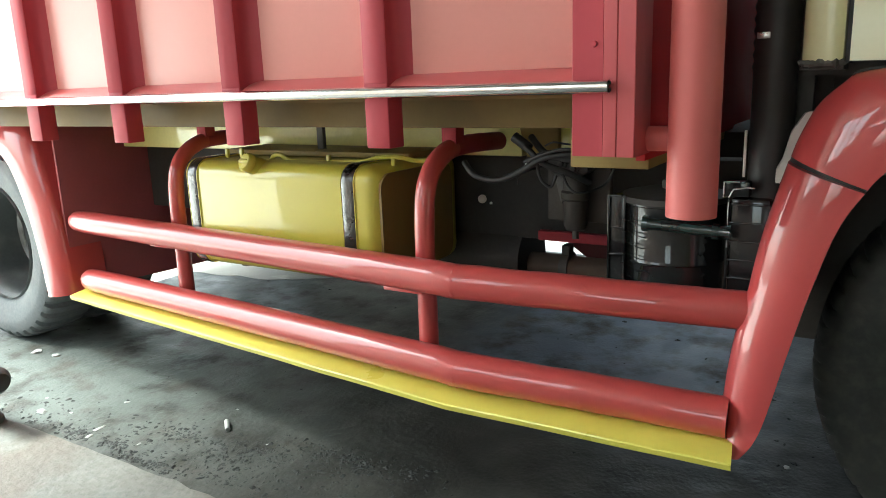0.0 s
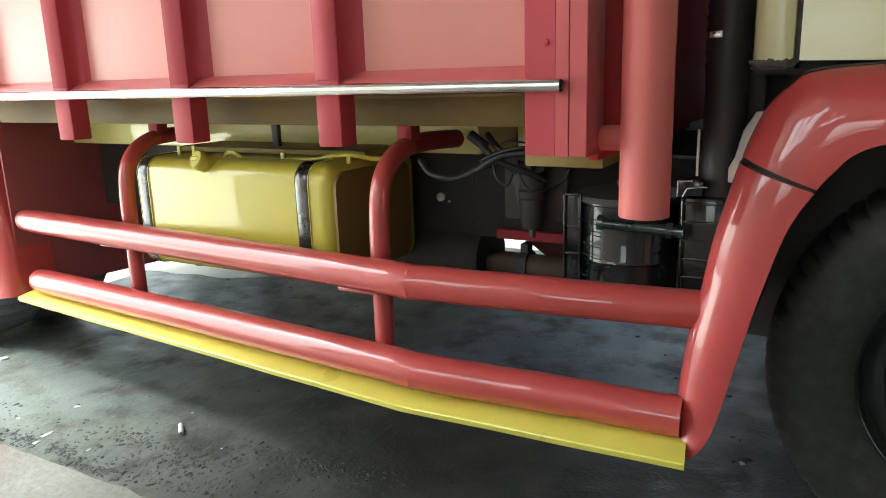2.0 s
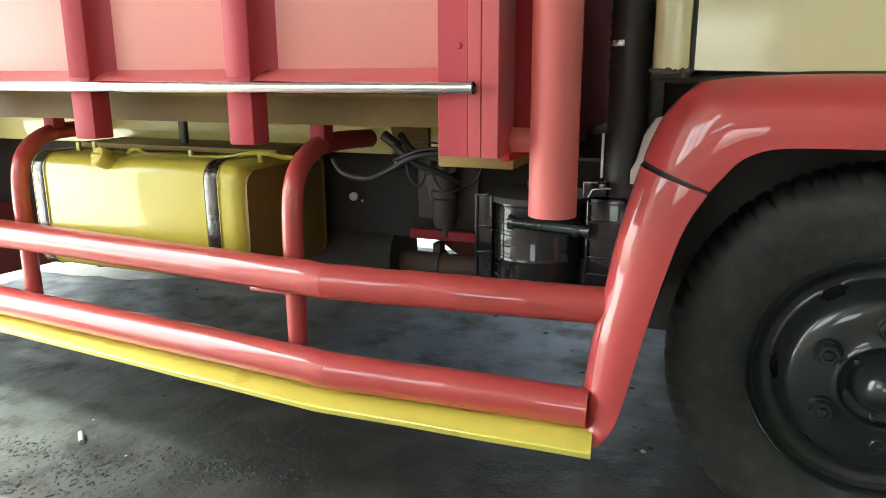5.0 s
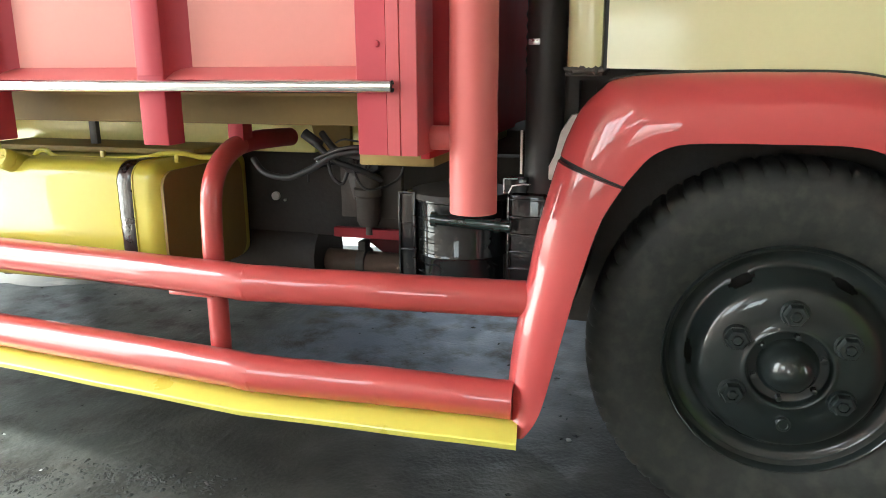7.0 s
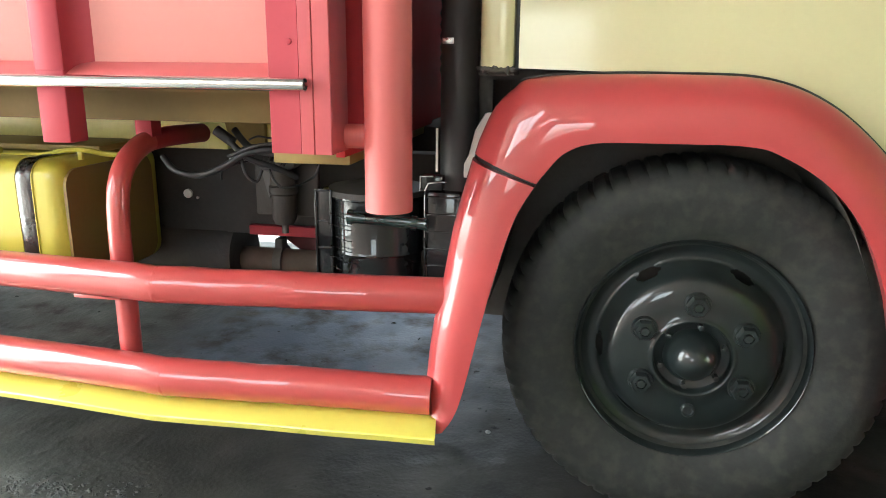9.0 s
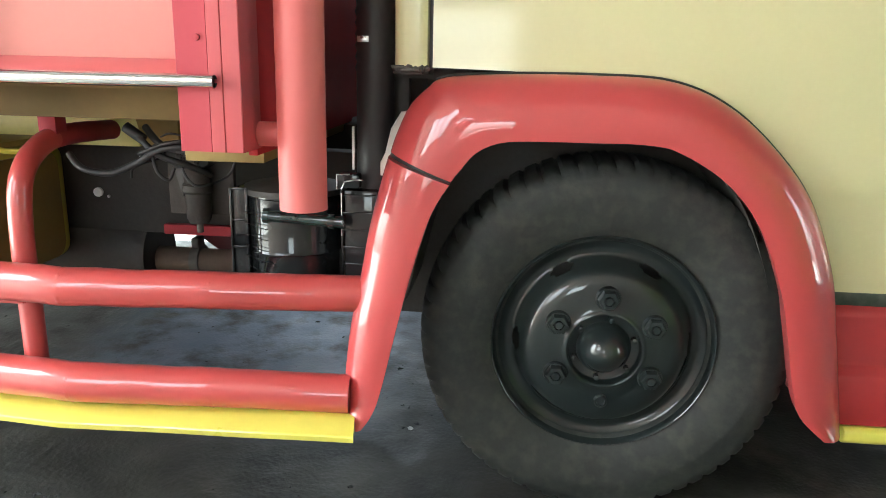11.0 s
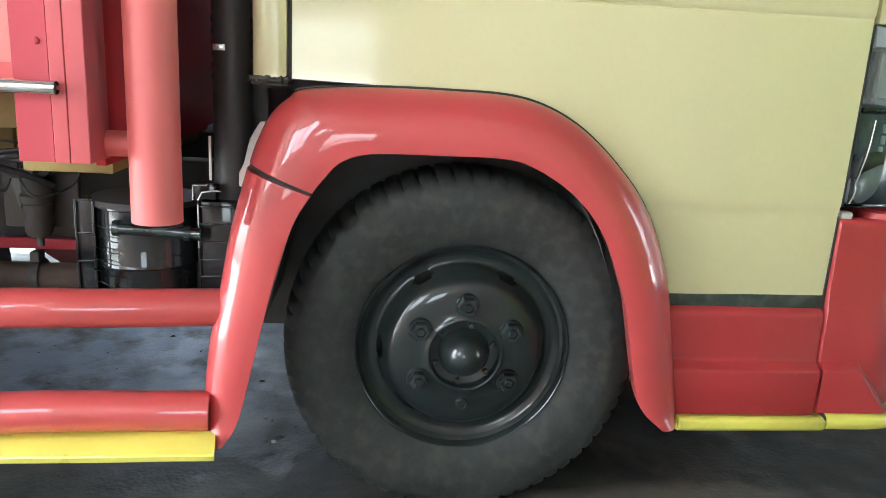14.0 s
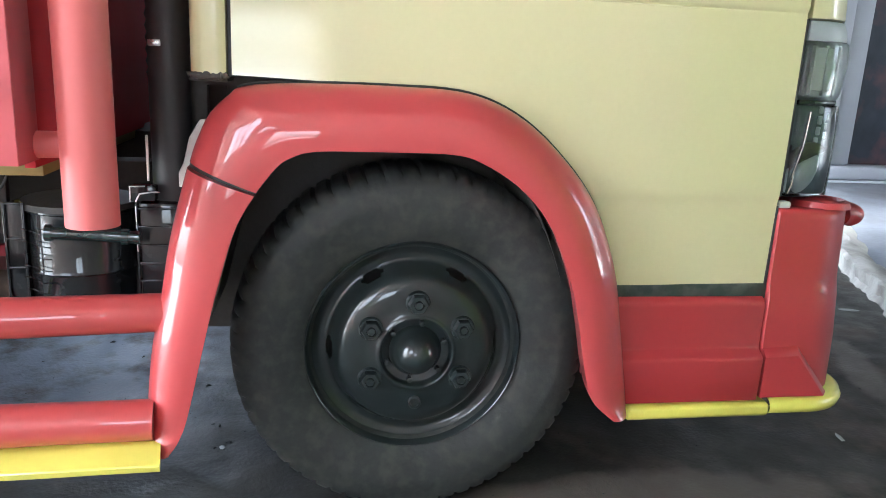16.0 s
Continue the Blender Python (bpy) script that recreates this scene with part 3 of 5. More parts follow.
def tyre(cx, cz, y0, parent, width=0.19, groove=0.982, material=RUBBER, pitch=5, gap=1):
    def notch(j, k):
        return groove if 11 <= j <= 16 and k % pitch < gap else 1.0
    prof = [(0.02, 0.218), (-0.004, 0.230), (-0.012, 0.244), (-0.024, 0.270), (-0.030, 0.300), (-0.0325, 0.321), (-0.0334, 0.3285), (-0.0331, 0.336), (-0.0320, 0.345), (-0.0280, 0.365), (-0.0262, 0.371), (-0.0195, 0.386), (-0.008, 0.397), (0.03, 0.405),
            (width / 2, 0.406), (width - 0.05, 0.404), (width - 0.022, 0.398), (width - 0.002, 0.380), (width + 0.02, 0.31), (width, 0.218)]
    bm = bm_lathe([(y0 + a, 0.23 + (r - 0.23) * 0.962) for a, r in prof], (cx, 0, cz), 320, notch=notch)
    for v in bm.verts:
        v.co.z = max(v.co.z, GROUND + 0.001)
    return part("tyre", bm, material, parent, "black ribbed rubber tyre", smooth=36)


# front wheel
HUB = (-0.005, 0.385)
front_wheel = tyre(HUB[0], HUB[1], 0.0, truck)
front_wheel.name = "front_wheel"
disc = [(0.012, 0.230), (-0.008, 0.2365), (-0.019, 0.2355), (-0.022, 0.2325), (-0.019, 0.2290), (-0.006, 0.2255), (0.004, 0.2225), (0.008, 0.2160), (0.012, 0.2095), (0.018, 0.2045), (0.022, 0.2000), (0.022, 0.1955), (0.017, 0.1905), (0.007, 0.1855), (-0.004, 0.1805),
        (-0.015, 0.1755), (-0.026, 0.1700), (-0.035, 0.1640), (-0.041, 0.1570), (-0.045, 0.1480), (-0.048, 0.1380), (-0.050, 0.1120), (-0.0505, 0.0900), (-0.0535, 0.0850), (-0.0560, 0.0815), (-0.0555, 0.0780), (-0.048, 0.0760), (-0.035, 0.0750), (-0.033, 0.0720), (-0.033, 0.002)]


def slotted(j, k):
    """Six rounded slots round the disc's slope."""
    return (j == 13 and (k + 4) % 30 < 9) or (j in (12, 14) and (k + 3) % 30 < 7)


disc_bm = bm_lathe([(0.004 + min(a, 0.014), r * (1.015 if r > 0.15 else 1.0)) for a, r in disc], (HUB[0], 0, HUB[1]), 180, skip=slotted)
for v in disc_bm.verts:
    dx, dz = v.co.x - HUB[0], v.co.z - HUB[1]
    r, turn = math.hypot(dx, dz), math.atan2(dz, dx)
    if v.is_boundary and 0.172 < r < 0.199:
        middle = radians(1) + radians(60) * round((turn - radians(1)) / radians(60))
        u, w = (turn - middle) * 0.186 / 0.030, (r - 0.1861) / 0.0080
        k = max(abs(u), abs(w)) / max(math.hypot(u, w), 1e-6) if max(abs(u), abs(w)) > 0 else 1.0
        turn, r = middle + (turn - middle) * k, 0.1861 + (r - 0.1861) * k
        v.co.x, v.co.z = HUB[0] + r * math.cos(turn), HUB[1] + r * math.sin(turn)
part("rim", disc_bm, WHEEL_BLACK, front_wheel, "black painted steel rim with slots", smooth=70)
part("drum", bm_lathe([(0.10, 0.20), (0.09, 0.001)], (HUB[0], 0, HUB[1]), 48), SOOT, front_wheel, "dark brake drum")
for k in range(6):
    a = radians(90 - 60 * k)
    nx, nz = HUB[0] + 0.114 * math.cos(a), HUB[1] + 0.114 * math.sin(a)
    if k == 3:
        bm = bm_lathe([(-0.036, 0.0145), (-0.053, 0.0145), (-0.056, 0.0120), (-0.056, 0.0090), (-0.053, 0.0080), (-0.053, 0.0005)], (nx, 0, nz), 20)
        part("locating_stud", bm, WHEEL_BLACK, front_wheel)
        continue
    bm = bm_lathe([(-0.036, 0.0265), (-0.048, 0.0265), (-0.051, 0.0245), (-0.054, 0.0240)], (nx, 0, nz), 24)
    bm = bm_lathe([(-0.050, 0.0235), (-0.063, 0.0225), (-0.067, 0.0190), (-0.067, 0.0120), (-0.063, 0.0110), (-0.063, 0.0005)], (nx, 0, nz), 6, bm=bm)
    bm = bm_lathe([(-0.060, 0.0092), (-0.068, 0.0090), (-0.070, 0.0075), (-0.070, 0.0005)], (nx, 0, nz), 14, bm=bm)
    part("wheel_nut", bm, WHEEL_BLACK, front_wheel)
part("hub_cap", bm_lathe([(-0.028, 0.058), (-0.036, 0.056), (-0.040, 0.052), (-0.046, 0.0475), (-0.062, 0.044), (-0.075, 0.036), (-0.084, 0.025), (-0.090, 0.012), (-0.0915, 0.0005)], (HUB[0], 0, HUB[1]), 40), WHEEL_BLACK, front_wheel, "domed black hub cap")
for k in range(6):
    a = radians(60 * k + 20)
    part("hub_bolt", bm_lathe([(-0.026, 0.0062), (-0.045, 0.0062), (-0.047, 0.0005)], (HUB[0] + 0.0655 * math.cos(a), 0, HUB[1] + 0.0655 * math.sin(a)), 6), WHEEL_BLACK, front_wheel)

# rear wheel
RH = (-3.30, 0.386)
rear_wheel = tyre(RH[0], RH[1], -0.035, truck, groove=0.958, material=REAR_RUBBER, pitch=8, gap=3)
rear_wheel.name = "rear_wheel"
part("rim", bm_lathe([(-0.03, 0.230), (-0.045, 0.235), (-0.052, 0.231), (-0.016, 0.226), (-0.010, 0.222), (0.02, 0.210), (0.09, 0.196), (0.14, 0.19), (0.15, 0.17), (0.14, 0.13), (0.135, 0.002)], (RH[0], 0, RH[1]), 80), WHEEL_REAR, rear_wheel, "deep dished black steel rim, dust and daylight in its tone")
b = bm_prism([(-0.045, 0.24), (1.02, 0.20), (1.02, 0.74), (0.90, 0.90), (-0.045, 0.90)], "x", -2.822, -2.810, 0.003)
part("mudguard_plate", b, PLATE_MAROON, rear_fender, "dull maroon plate in front of the rear wheel")

# cab side
a = spline([(x, 0, z) for x, z in FRONT_OUT], 8)


def arch_edge(z):
    """x of the cab skin's edge along the front half of the arch."""
    best = -0.377
    for p, q in zip(a, a[1:]):
        if p.x > -0.06 and min(p.z, q.z) <= z <= max(p.z, q.z) and abs(p.z - q.z) > 1e-6:
            best = p.x + (q.x - p.x) * (z - p.z) / (q.z - p.z)
    return best


def skin_y(x, z):
    crease = 0.006 * (1 / (1 + math.exp(-(0.735 - z) / 0.006)))
    waist = 0.004 * (1 / (1 + math.exp(-(z - 1.137) / 0.002))) - 0.0035 * math.exp(-((z - 1.131) / 0.0022) ** 2) * (1 if 0.15 < x < 0.62 else 0.25)
    return -0.058 + crease - waist + 0.02 * max(0.0, 0.70 - z) + 0.018 * max(0.0, x - 0.3) ** 2 + 0.010 * max(0.0, z - 1.0)


zs = [0.538, 0.545, 0.58, 0.62, 0.66, 0.70, 0.718, 0.727, 0.733, 0.739, 0.746, 0.758, 0.80, 0.84, 0.87, 0.90, 0.92, 0.935, 0.944, 0.954, 1.0, 1.06, 1.10, 1.115, 1.124, 1.1275, 1.129, 1.1305, 1.132, 1.134, 1.138, 1.145, 1.2, 1.35, 1.6, 2.1]
rows = []
for z in zs:
    x0 = arch_edge(z) - 0.012 if z < 0.949 else -0.377
    row = [(x0, 0.0, z)] + [(x0 + (0.792 - x0) * k / 24, skin_y(x0 + (0.792 - x0) * k / 24, z), z) for k in range(25)] + [(0.797, -0.02, z)]
    rows.append(row)
rows.insert(0, [(p[0], max(p[1], 0.0), p[2] - 0.001) for p in rows[0]])
cab = part("cab", bm_loft(rows), CREAM, truck, "cream painted lower cab side", smooth=30)
part("arch_seal", bm_tube([(p.x, -0.060, p.z + 0.001) for p in a if p.x > -0.37 and p.z > 0.5], 0.003, 8), HOSE, cab, "black rubber seal over the arch")
b = bm_prism([(-0.452, 0.05), (-0.452, -0.050), (-0.449, -0.057), (-0.440, -0.0635), (-0.425, -0.0665), (-0.405, -0.0668), (-0.392, -0.0655), (-0.387, -0.062), (-0.386, -0.055), (-0.386, 0.05)], "z", 0.953, 2.1)
part("corner_panel", b, CREAM_GLOSS, cab, "glossy cream rear corner strip of the cab")
line = [(-0.455 + 0.0045 * k, -0.064 - 0.002 * noise.noise(Vector((k * 0.9, 0, 2))), 0.951 + 0.004 * noise.noise(Vector((k * 0.6, 5, 0)))) for k in range(17)]
part("sealant", bm_tube(line, [max(0.0035, 0.0065 + 0.005 * noise.noise(Vector((k * 0.8, 9, 1)))) for k in range(17)], 8), SOOT, cab, "rough black sealant")
part("panel_foot", bm_box(-0.455, -0.384, -0.058, 0.04, 0.940, 0.955, 0.003), SOOT, cab)
b = bm_box(-0.385, -0.378, -0.045, 0.05, 0.95, 2.1)
part("gap_seal", b, HOSE, cab)
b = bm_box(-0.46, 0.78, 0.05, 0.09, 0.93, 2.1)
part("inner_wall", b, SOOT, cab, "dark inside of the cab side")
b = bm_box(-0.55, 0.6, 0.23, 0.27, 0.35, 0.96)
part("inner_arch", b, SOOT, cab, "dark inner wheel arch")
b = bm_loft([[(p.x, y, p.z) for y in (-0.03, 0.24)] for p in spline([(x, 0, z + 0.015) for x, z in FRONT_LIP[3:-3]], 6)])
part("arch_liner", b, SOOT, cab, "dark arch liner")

# lower front panel and bumper corner
b = bm_prism([(-0.046, 0.513), (-0.060, 0.502), (-0.063, 0.494), (-0.064, 0.394), (-0.067, 0.389), (-0.085, 0.377), (-0.088, 0.371), (-0.086, 0.268), (0.1, 0.268), (0.1, 0.512)], "x", 0.425, 0.794, 0.004)
valance = part("valance_panel", b, BUMPER_RED, truck, "red lower panel with a raised step")
b = bm_box(0.42, 0.80, -0.048, 0.1, 0.505, 0.541, 0.003)
part("rubber_strip", b, GREENISH, valance, "mottled dark green rubber strip")
b = bm_prism([(-0.096, 0.258), (-0.096, 0.238), (-0.085, 0.228), (0.08, 0.228), (0.08, 0.264), (-0.085, 0.264)], "x", 0.478, 0.822, 0.004)
part("yellow_lip", b, STRIP_YELLOW, valance, "bright yellow lower lip")


def corner_plan(x0, x1, y0, r, grow=0.0, n=10):
    pts = [(x0, y0 - grow)]
    for k in range(n + 1):
        t = math.pi / 2 * k / n
        pts.append((x1 - r + (r + grow) * math.sin(t), y0 + r - (r + grow) * math.cos(t)))
    pts.append((x1 + grow + 0.01, 1.62))
    return pts


rows = []
for z, x0, x1, g in ((0.27, 0.798, 1.05, -0.02), (0.275, 0.798, 1.056, 0.0), (0.40, 0.798, 1.050, 0.002), (0.505, 0.7985, 1.045, -0.002), (0.53, 0.7985, 1.046, -0.007), (0.55, 0.7985, 1.047, -0.010), (0.69, 0.7985, 1.042, -0.011),
                     (0.702, 0.7985, 1.041, -0.011), (0.712, 0.799, 1.040, -0.015), (0.716, 0.800, 1.038, -0.022), (0.712, 0.80, 1.03, -0.07)):
    line = corner_plan(x0, x1, -0.064, 0.14, g)
    rows.append([(x0 + 0.003, 0.02, z), (x0, line[0][1] + 0.005, z), (x0 + 0.004, line[0][1], z)] + [(x, y, z) for x, y in line[1:]])
bumper = part("bumper", bm_loft(rows), BUMPER_RED, truck, "red front bumper corner", smooth=45)
part("edge_gap", bm_box(0.7925, 0.7980, -0.048, 0.02, 0.536, 0.722, 0.001), HOSE, bumper, "dark gap beside the cab")
b = bm_loft([[(0.801, y, 0.275), (0.801, y, top), (near, y, top + 0.003), (far, y, 0.275)] for y, top, near, far in ((-0.04, 0.396, 0.893, 0.992), (-0.062, 0.394, 0.891, 0.988), (-0.081, 0.379, 0.886, 0.970), (-0.085, 0.374, 0.884, 0.966))], closed=True)
b.verts.ensure_lookup_table()
b.faces.new([b.verts[n] for n in (15, 14, 13, 12)])
part("bumper_step", b, BUMPER_RED, bumper, "raised lower step with a slanting end")
rows = []
for z, g in ((0.272, -0.03), (0.272, 0.008), (0.266, 0.020), (0.252, 0.026), (0.238, 0.022), (0.233, 0.01), (0.233, -0.03)):
    rows.append([(x, y, z) for x, y in corner_plan(0.8245, 1.066, -0.070, 0.14, g)])
part("yellow_lip", bm_loft(rows), STRIP_YELLOW, bumper, "bright yellow lower lip", smooth=85)
knob = spline([(1.02, 0.04, 0.690), (1.045, 0.05, 0.690), (1.07, 0.055, 0.682), (1.083, 0.058, 0.672)], 4)
part("bumper_end", bm_tube(knob, [0.028] * 8 + [0.027, 0.025, 0.021, 0.016, 0.006], 24), BUMPER_RED, bumper, "rounded red bulge on the bumper")
ring = [(0.0, 0.034), (0.012, 0.040), (0.018, 0.05), (0.014, 0.062), (0.0, 0.066)]
part("cap_ring", bm_lathe(ring, (0.945, 0.015, 0.714), 32, axis="z"), BUMPER_RED, bumper, "ring cap on the bumper")
part("cap_hole", bm_lathe([(0.0, 0.036), (0.001, 0.001)], (0.945, 0.015, 0.716), 24, axis="z"), SOOT, bumper)
part("foam_bit", bm_box(0.803, 0.832, -0.044, -0.02, 0.714, 0.731, 0.006), GREY, bumper, "pale filler bit")


def lamp_plan(shift, y0):
    return [(0.806 + shift * 0.1, y0), (0.86 + shift * 0.6, y0 + 0.004), (0.905 + shift, y0 + 0.025), (0.938 + shift, y0 + 0.07), (0.958 + shift, y0 + 0.15), (0.958 + shift, y0 + 0.2), (0.806 + shift * 0.1, y0 + 0.2)]


# lamp cluster on the cab's front corner
def lamp_shell(zs_shift, y0, inset=0.0):
    rows = []
    for z, sh in zs_shift:
        rows.append([(x, y, z) for x, y in lamp_plan(sh, y0)])
    bm = bm_loft(rows, closed=True)
    bm.verts.ensure_lookup_table()
    m = len(rows[0])
    bm.faces.new([bm.verts[k] for k in range(m)])
    bm.faces.new([bm.verts[(len(rows) - 1) * m + k] for k in range(m)])
    bmesh.ops.recalc_face_normals(bm, faces=bm.faces)
    bmesh.ops.bevel(bm, geom=[e for e in bm.edges if e.calc_face_angle(0) > 0.5], offset=0.004, segments=2, profile=0.5, affect="EDGES")
    return bm


lamp = part("corner_lamp", lamp_shell([(1.078, 0.012), (1.10, 0.008), (1.12, -0.002)], -0.046), LAMP_TOP, truck, "stacked clear corner lamp and headlamp")
part("reflector", lamp_shell([(0.962, -0.008), (1.076, -0.002)], -0.020), LAMP_SILVER, lamp, "bright reflector behind the lens")
part("lamp_lens", lamp_shell([(0.955, 0.006), (0.965, 0.012), (1.03, 0.020), (1.07, 0.018), (1.078, 0.012)], -0.050), LENS, lamp, "clear corner lens")
for k in range(3):
    part("lens_rib", bm_box(0.83 + 0.03 * k, 0.834 + 0.03 * k, -0.040, -0.022, 0.965, 1.07, 0.001), LAMP_SILVER, lamp)
part("lamp_divider", lamp_shell([(0.944, 0.008), (0.955, 0.010)], -0.048), BLACK, lamp, "dark divider between the lamps")
part("headlamp", lamp_shell([(0.742, 0.022), (0.80, 0.024), (0.88, 0.024), (0.943, 0.020)], -0.046), SMOKED, lamp, "smoked lower lamp")
part("headlamp_bowl", lamp_shell([(0.748, -0.002), (0.80, 0.0), (0.88, 0.0), (0.94, -0.004)], -0.012), LAMP_GREY, lamp, "dark lamp bowl")
part("bright_edge", bm_tube(spline([(0.838, -0.048, 0.93), (0.832, -0.049, 0.86), (0.822, -0.049, 0.81), (0.818, -0.049, 0.79), (0.82, -0.049, 0.775), (0.812, -0.049, 0.75)]), 0.0022, 8), CHROME, lamp, "bright lamp edge")
part("lamp_gap", bm_box(0.7955, 0.8030, -0.047, 0.05, 0.742, 1.122, 0.002), HOSE, lamp, "dark gap along the lamp")
# Silver blocks draw the stacked highlights in the lower lens.
for k, (x, z) in enumerate(((0.872, 0.925), (0.872, 0.902), (0.871, 0.879), (0.869, 0.856), (0.893, 0.912), (0.892, 0.892), (0.891, 0.872))):
    part("highlight_facet", bm_box(x, x + (0.010 if k < 4 else 0.006), -0.020, -0.013, z, z + (0.018 if k < 4 else 0.014), 0.002), LAMP_SILVER, lamp)
bowl = bmesh.new()
bmesh.ops.create_uvsphere(bowl, u_segments=24, v_segments=14, radius=1)
bmesh.ops.transform(bowl, matrix=Matrix.Translation((0.864, -0.006, 0.795)) @ Matrix.Rotation(radians(24), 4, "Y") @ Matrix.Diagonal((0.026, 0.016, 0.048, 1)), verts=bowl.verts)
part("lamp_bowl", bowl, LAMP_SILVER, lamp, "bright oval reflector bowl")
part("lamp_arch", bm_tube(spline([(0.822, -0.016, 0.800), (0.838, -0.020, 0.832), (0.868, -0.022, 0.848), (0.900, -0.018, 0.846)]), [0.006 + 0.012 * math.sin(math.pi * k / 24) for k in range(25)], 12), SOOT, lamp, "dark arch in the lamp")
# Silver box in place of the upper lens's box-shaped reflection.
part("box_reflection", bm_prism([(0.826, 0.975), (0.829, 1.066), (0.886, 1.066), (0.882, 0.975)], "y", -0.034, -0.021, 0.004), LAMP_SILVER, lamp, "silvered box drawing the lens reflection")
part("cab_front_corner", lamp_shell([(1.123, -0.002), (1.25, -0.012), (2.1, -0.06)], -0.048), CREAM, cab, "cream front corner of the cab")
part("cab_front", bm_box(0.80, 0.93, 0.16, 1.6, 0.5, 2.1), SOOT, cab, "dark cab front")

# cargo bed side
bed = part("bed_side_panel", bm_box(-4.2, -0.70, -0.24, -0.225, 0.93, 1.66, 0.002), PANEL_RED, truck, "red side panel of the cargo bed, sheen in its pale tone")
for x in (-3.74, -3.325, -2.913, -2.505, -2.103, -1.668, -1.245):
    # The flared foot draws the stake's soft reflection and shade on the panel.
    up = [(x - 0.040, -0.236), (x - 0.026, -0.243), (x - 0.010, -0.249), (x - 0.002, -0.258), (x, -0.270), (x, -0.2875), (x + 0.0025, -0.290), (x + 0.0575, -0.290), (x + 0.060, -0.2875), (x + 0.060, -0.270), (x + 0.062, -0.258), (x + 0.070, -0.249), (x + 0.086, -0.243), (x + 0.100, -0.236)]
    b = bm_prism(up, "z", 0.945, 1.66)
    b = bm_box(x, x + 0.060, -0.290, -0.238, 0.812, 0.946, 0.003, bm=b)
    part("stake", b, BED_RED, bed, "folded red side stake, its flare drawing a reflection in the panel", smooth=45)
b = bm_prism([(-0.789, -0.284), (-0.787, -0.2865), (-0.742, -0.2875), (-0.732, -0.2890), (-0.730, -0.285), (-0.730, -0.255), (-0.789, -0.255)], "z", 0.806, 1.66)
part("post_flange", b, BED_RED, bed, "crimson flange of the corner post", smooth=20)
b = bm_prism([(-0.7305, -0.2895), (-0.729, -0.2910), (-0.7075, -0.291), (-0.7060, -0.2885), (-0.7045, -0.291), (-0.676, -0.291), (-0.6745, -0.289), (-0.6745, -0.20), (-0.700, -0.20), (-0.700, -0.255), (-0.7305, -0.255)], "z", 0.806, 1.66)
part("corner_post", b, POST_RED, bed, "wide folded red corner post with a lap seam", smooth=20)
part("rivet", bm_lathe([(0.0, 0.006), (-0.004, 0.005), (-0.005, 0.001)], (-0.748, -0.287, 0.997), 12), BED_RED, bed)
b = bm_prism([(-0.236, 0.962), (-0.246, 0.958), (-0.283, 0.938), (-0.287, 0.932), (-0.287, 0.916), (-0.236, 0.916)], "x", -4.2, -0.789)
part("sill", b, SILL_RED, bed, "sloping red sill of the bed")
b = bm_tube([(-4.2, -0.302, 0.926), (-0.716, -0.302, 0.926)], 0.0116, 20, caps=False)
part("chrome_rail", b, CHROME, bed, "polished steel rail along the bed")
part("rail_bore", bm_tube([(-0.80, -0.302, 0.926), (-0.72, -0.302, 0.926)], 0.0098, 16), SOOT, bed)
part("bed_beam", bm_box(-4.2, -0.72, -0.165, -0.145, 0.846, 0.932, 0.003), BEAM_SHADED, bed, "ochre lower beam of the bed, shade in its colour")
part("bed_floor", bm_box(-4.2, -0.70, -0.19, 1.75, 0.905, 0.94), BEAM_SHADED, bed, "ochre underside of the bed")
part("headboard", bm_box(-0.70, -0.682, -0.20, 1.75, 0.79, 1.66, 0.002), HEAD_RED, bed, "deep red front wall of the bed")
part("far_side_panel", bm_box(-4.2, -0.70, 1.735, 1.75, 0.93, 1.66, 0.002), PANEL_RED, bed)
part("tail_panel", bm_box(-4.215, -4.2, -0.24, 1.75, 0.93, 1.66, 0.002), PANEL_RED, bed)
for x in (-3.6, -2.5, -1.75, -1.05):
    part("cross_bearer", bm_box(x, x + 0.06, -0.14, 1.7, 0.858, 0.91), OCHRE, bed)
part("front_bearer", bm_box(-0.86, -0.698, -0.12, 1.7, 0.764, 0.85, 0.004), OCHRE, bed, "ochre front bearer")

# chassis
chassis = part("chassis_rail", bm_box(-4.2, 0.9, 0.33, 0.40, 0.50, 0.735, 0.006), GREASE, truck, "black greasy chassis rail")
part("subframe", bm_box(-4.2, -1.135, 0.23, 0.32, 0.742, 0.855, 0.006), YELLOW_SHEEN, chassis, "glossy yellow subframe beam, mirrored light in its colour")
part("subframe_joint", bm_prism([(-1.150, 0.856), (-1.120, 0.742), (-1.03, 0.742), (-1.03, 0.856)], "y", 0.222, 0.32, 0.004), OCHRE, chassis, "ochre joint plate of the subframe")
part("subframe_nose", bm_box(-1.03, -0.72, 0.23, 0.32, 0.742, 0.855, 0.006), YELLOW, chassis, "yellow front end of the subframe")
part("far_rail", bm_box(-4.2, 0.9, 1.15, 1.22, 0.50, 0.78, 0.006), SOOT, chassis)
# Pale discs stand for daylight showing through holes in the rail.
part("pale_hole", bm_lathe([(0.0, 0.0125), (-0.008, 0.0125), (-0.011, 0.001)], (-1.312, 0.33, 0.606), 10), BRIGHT_WHITE, chassis, "pale disc drawing daylight through a hole in the rail")
part("pale_hole", bm_lathe([(0.0, 0.004), (-0.004, 0.004), (-0.005, 0.001)], (-1.285, 0.33, 0.595), 8), BRIGHT_WHITE, chassis)
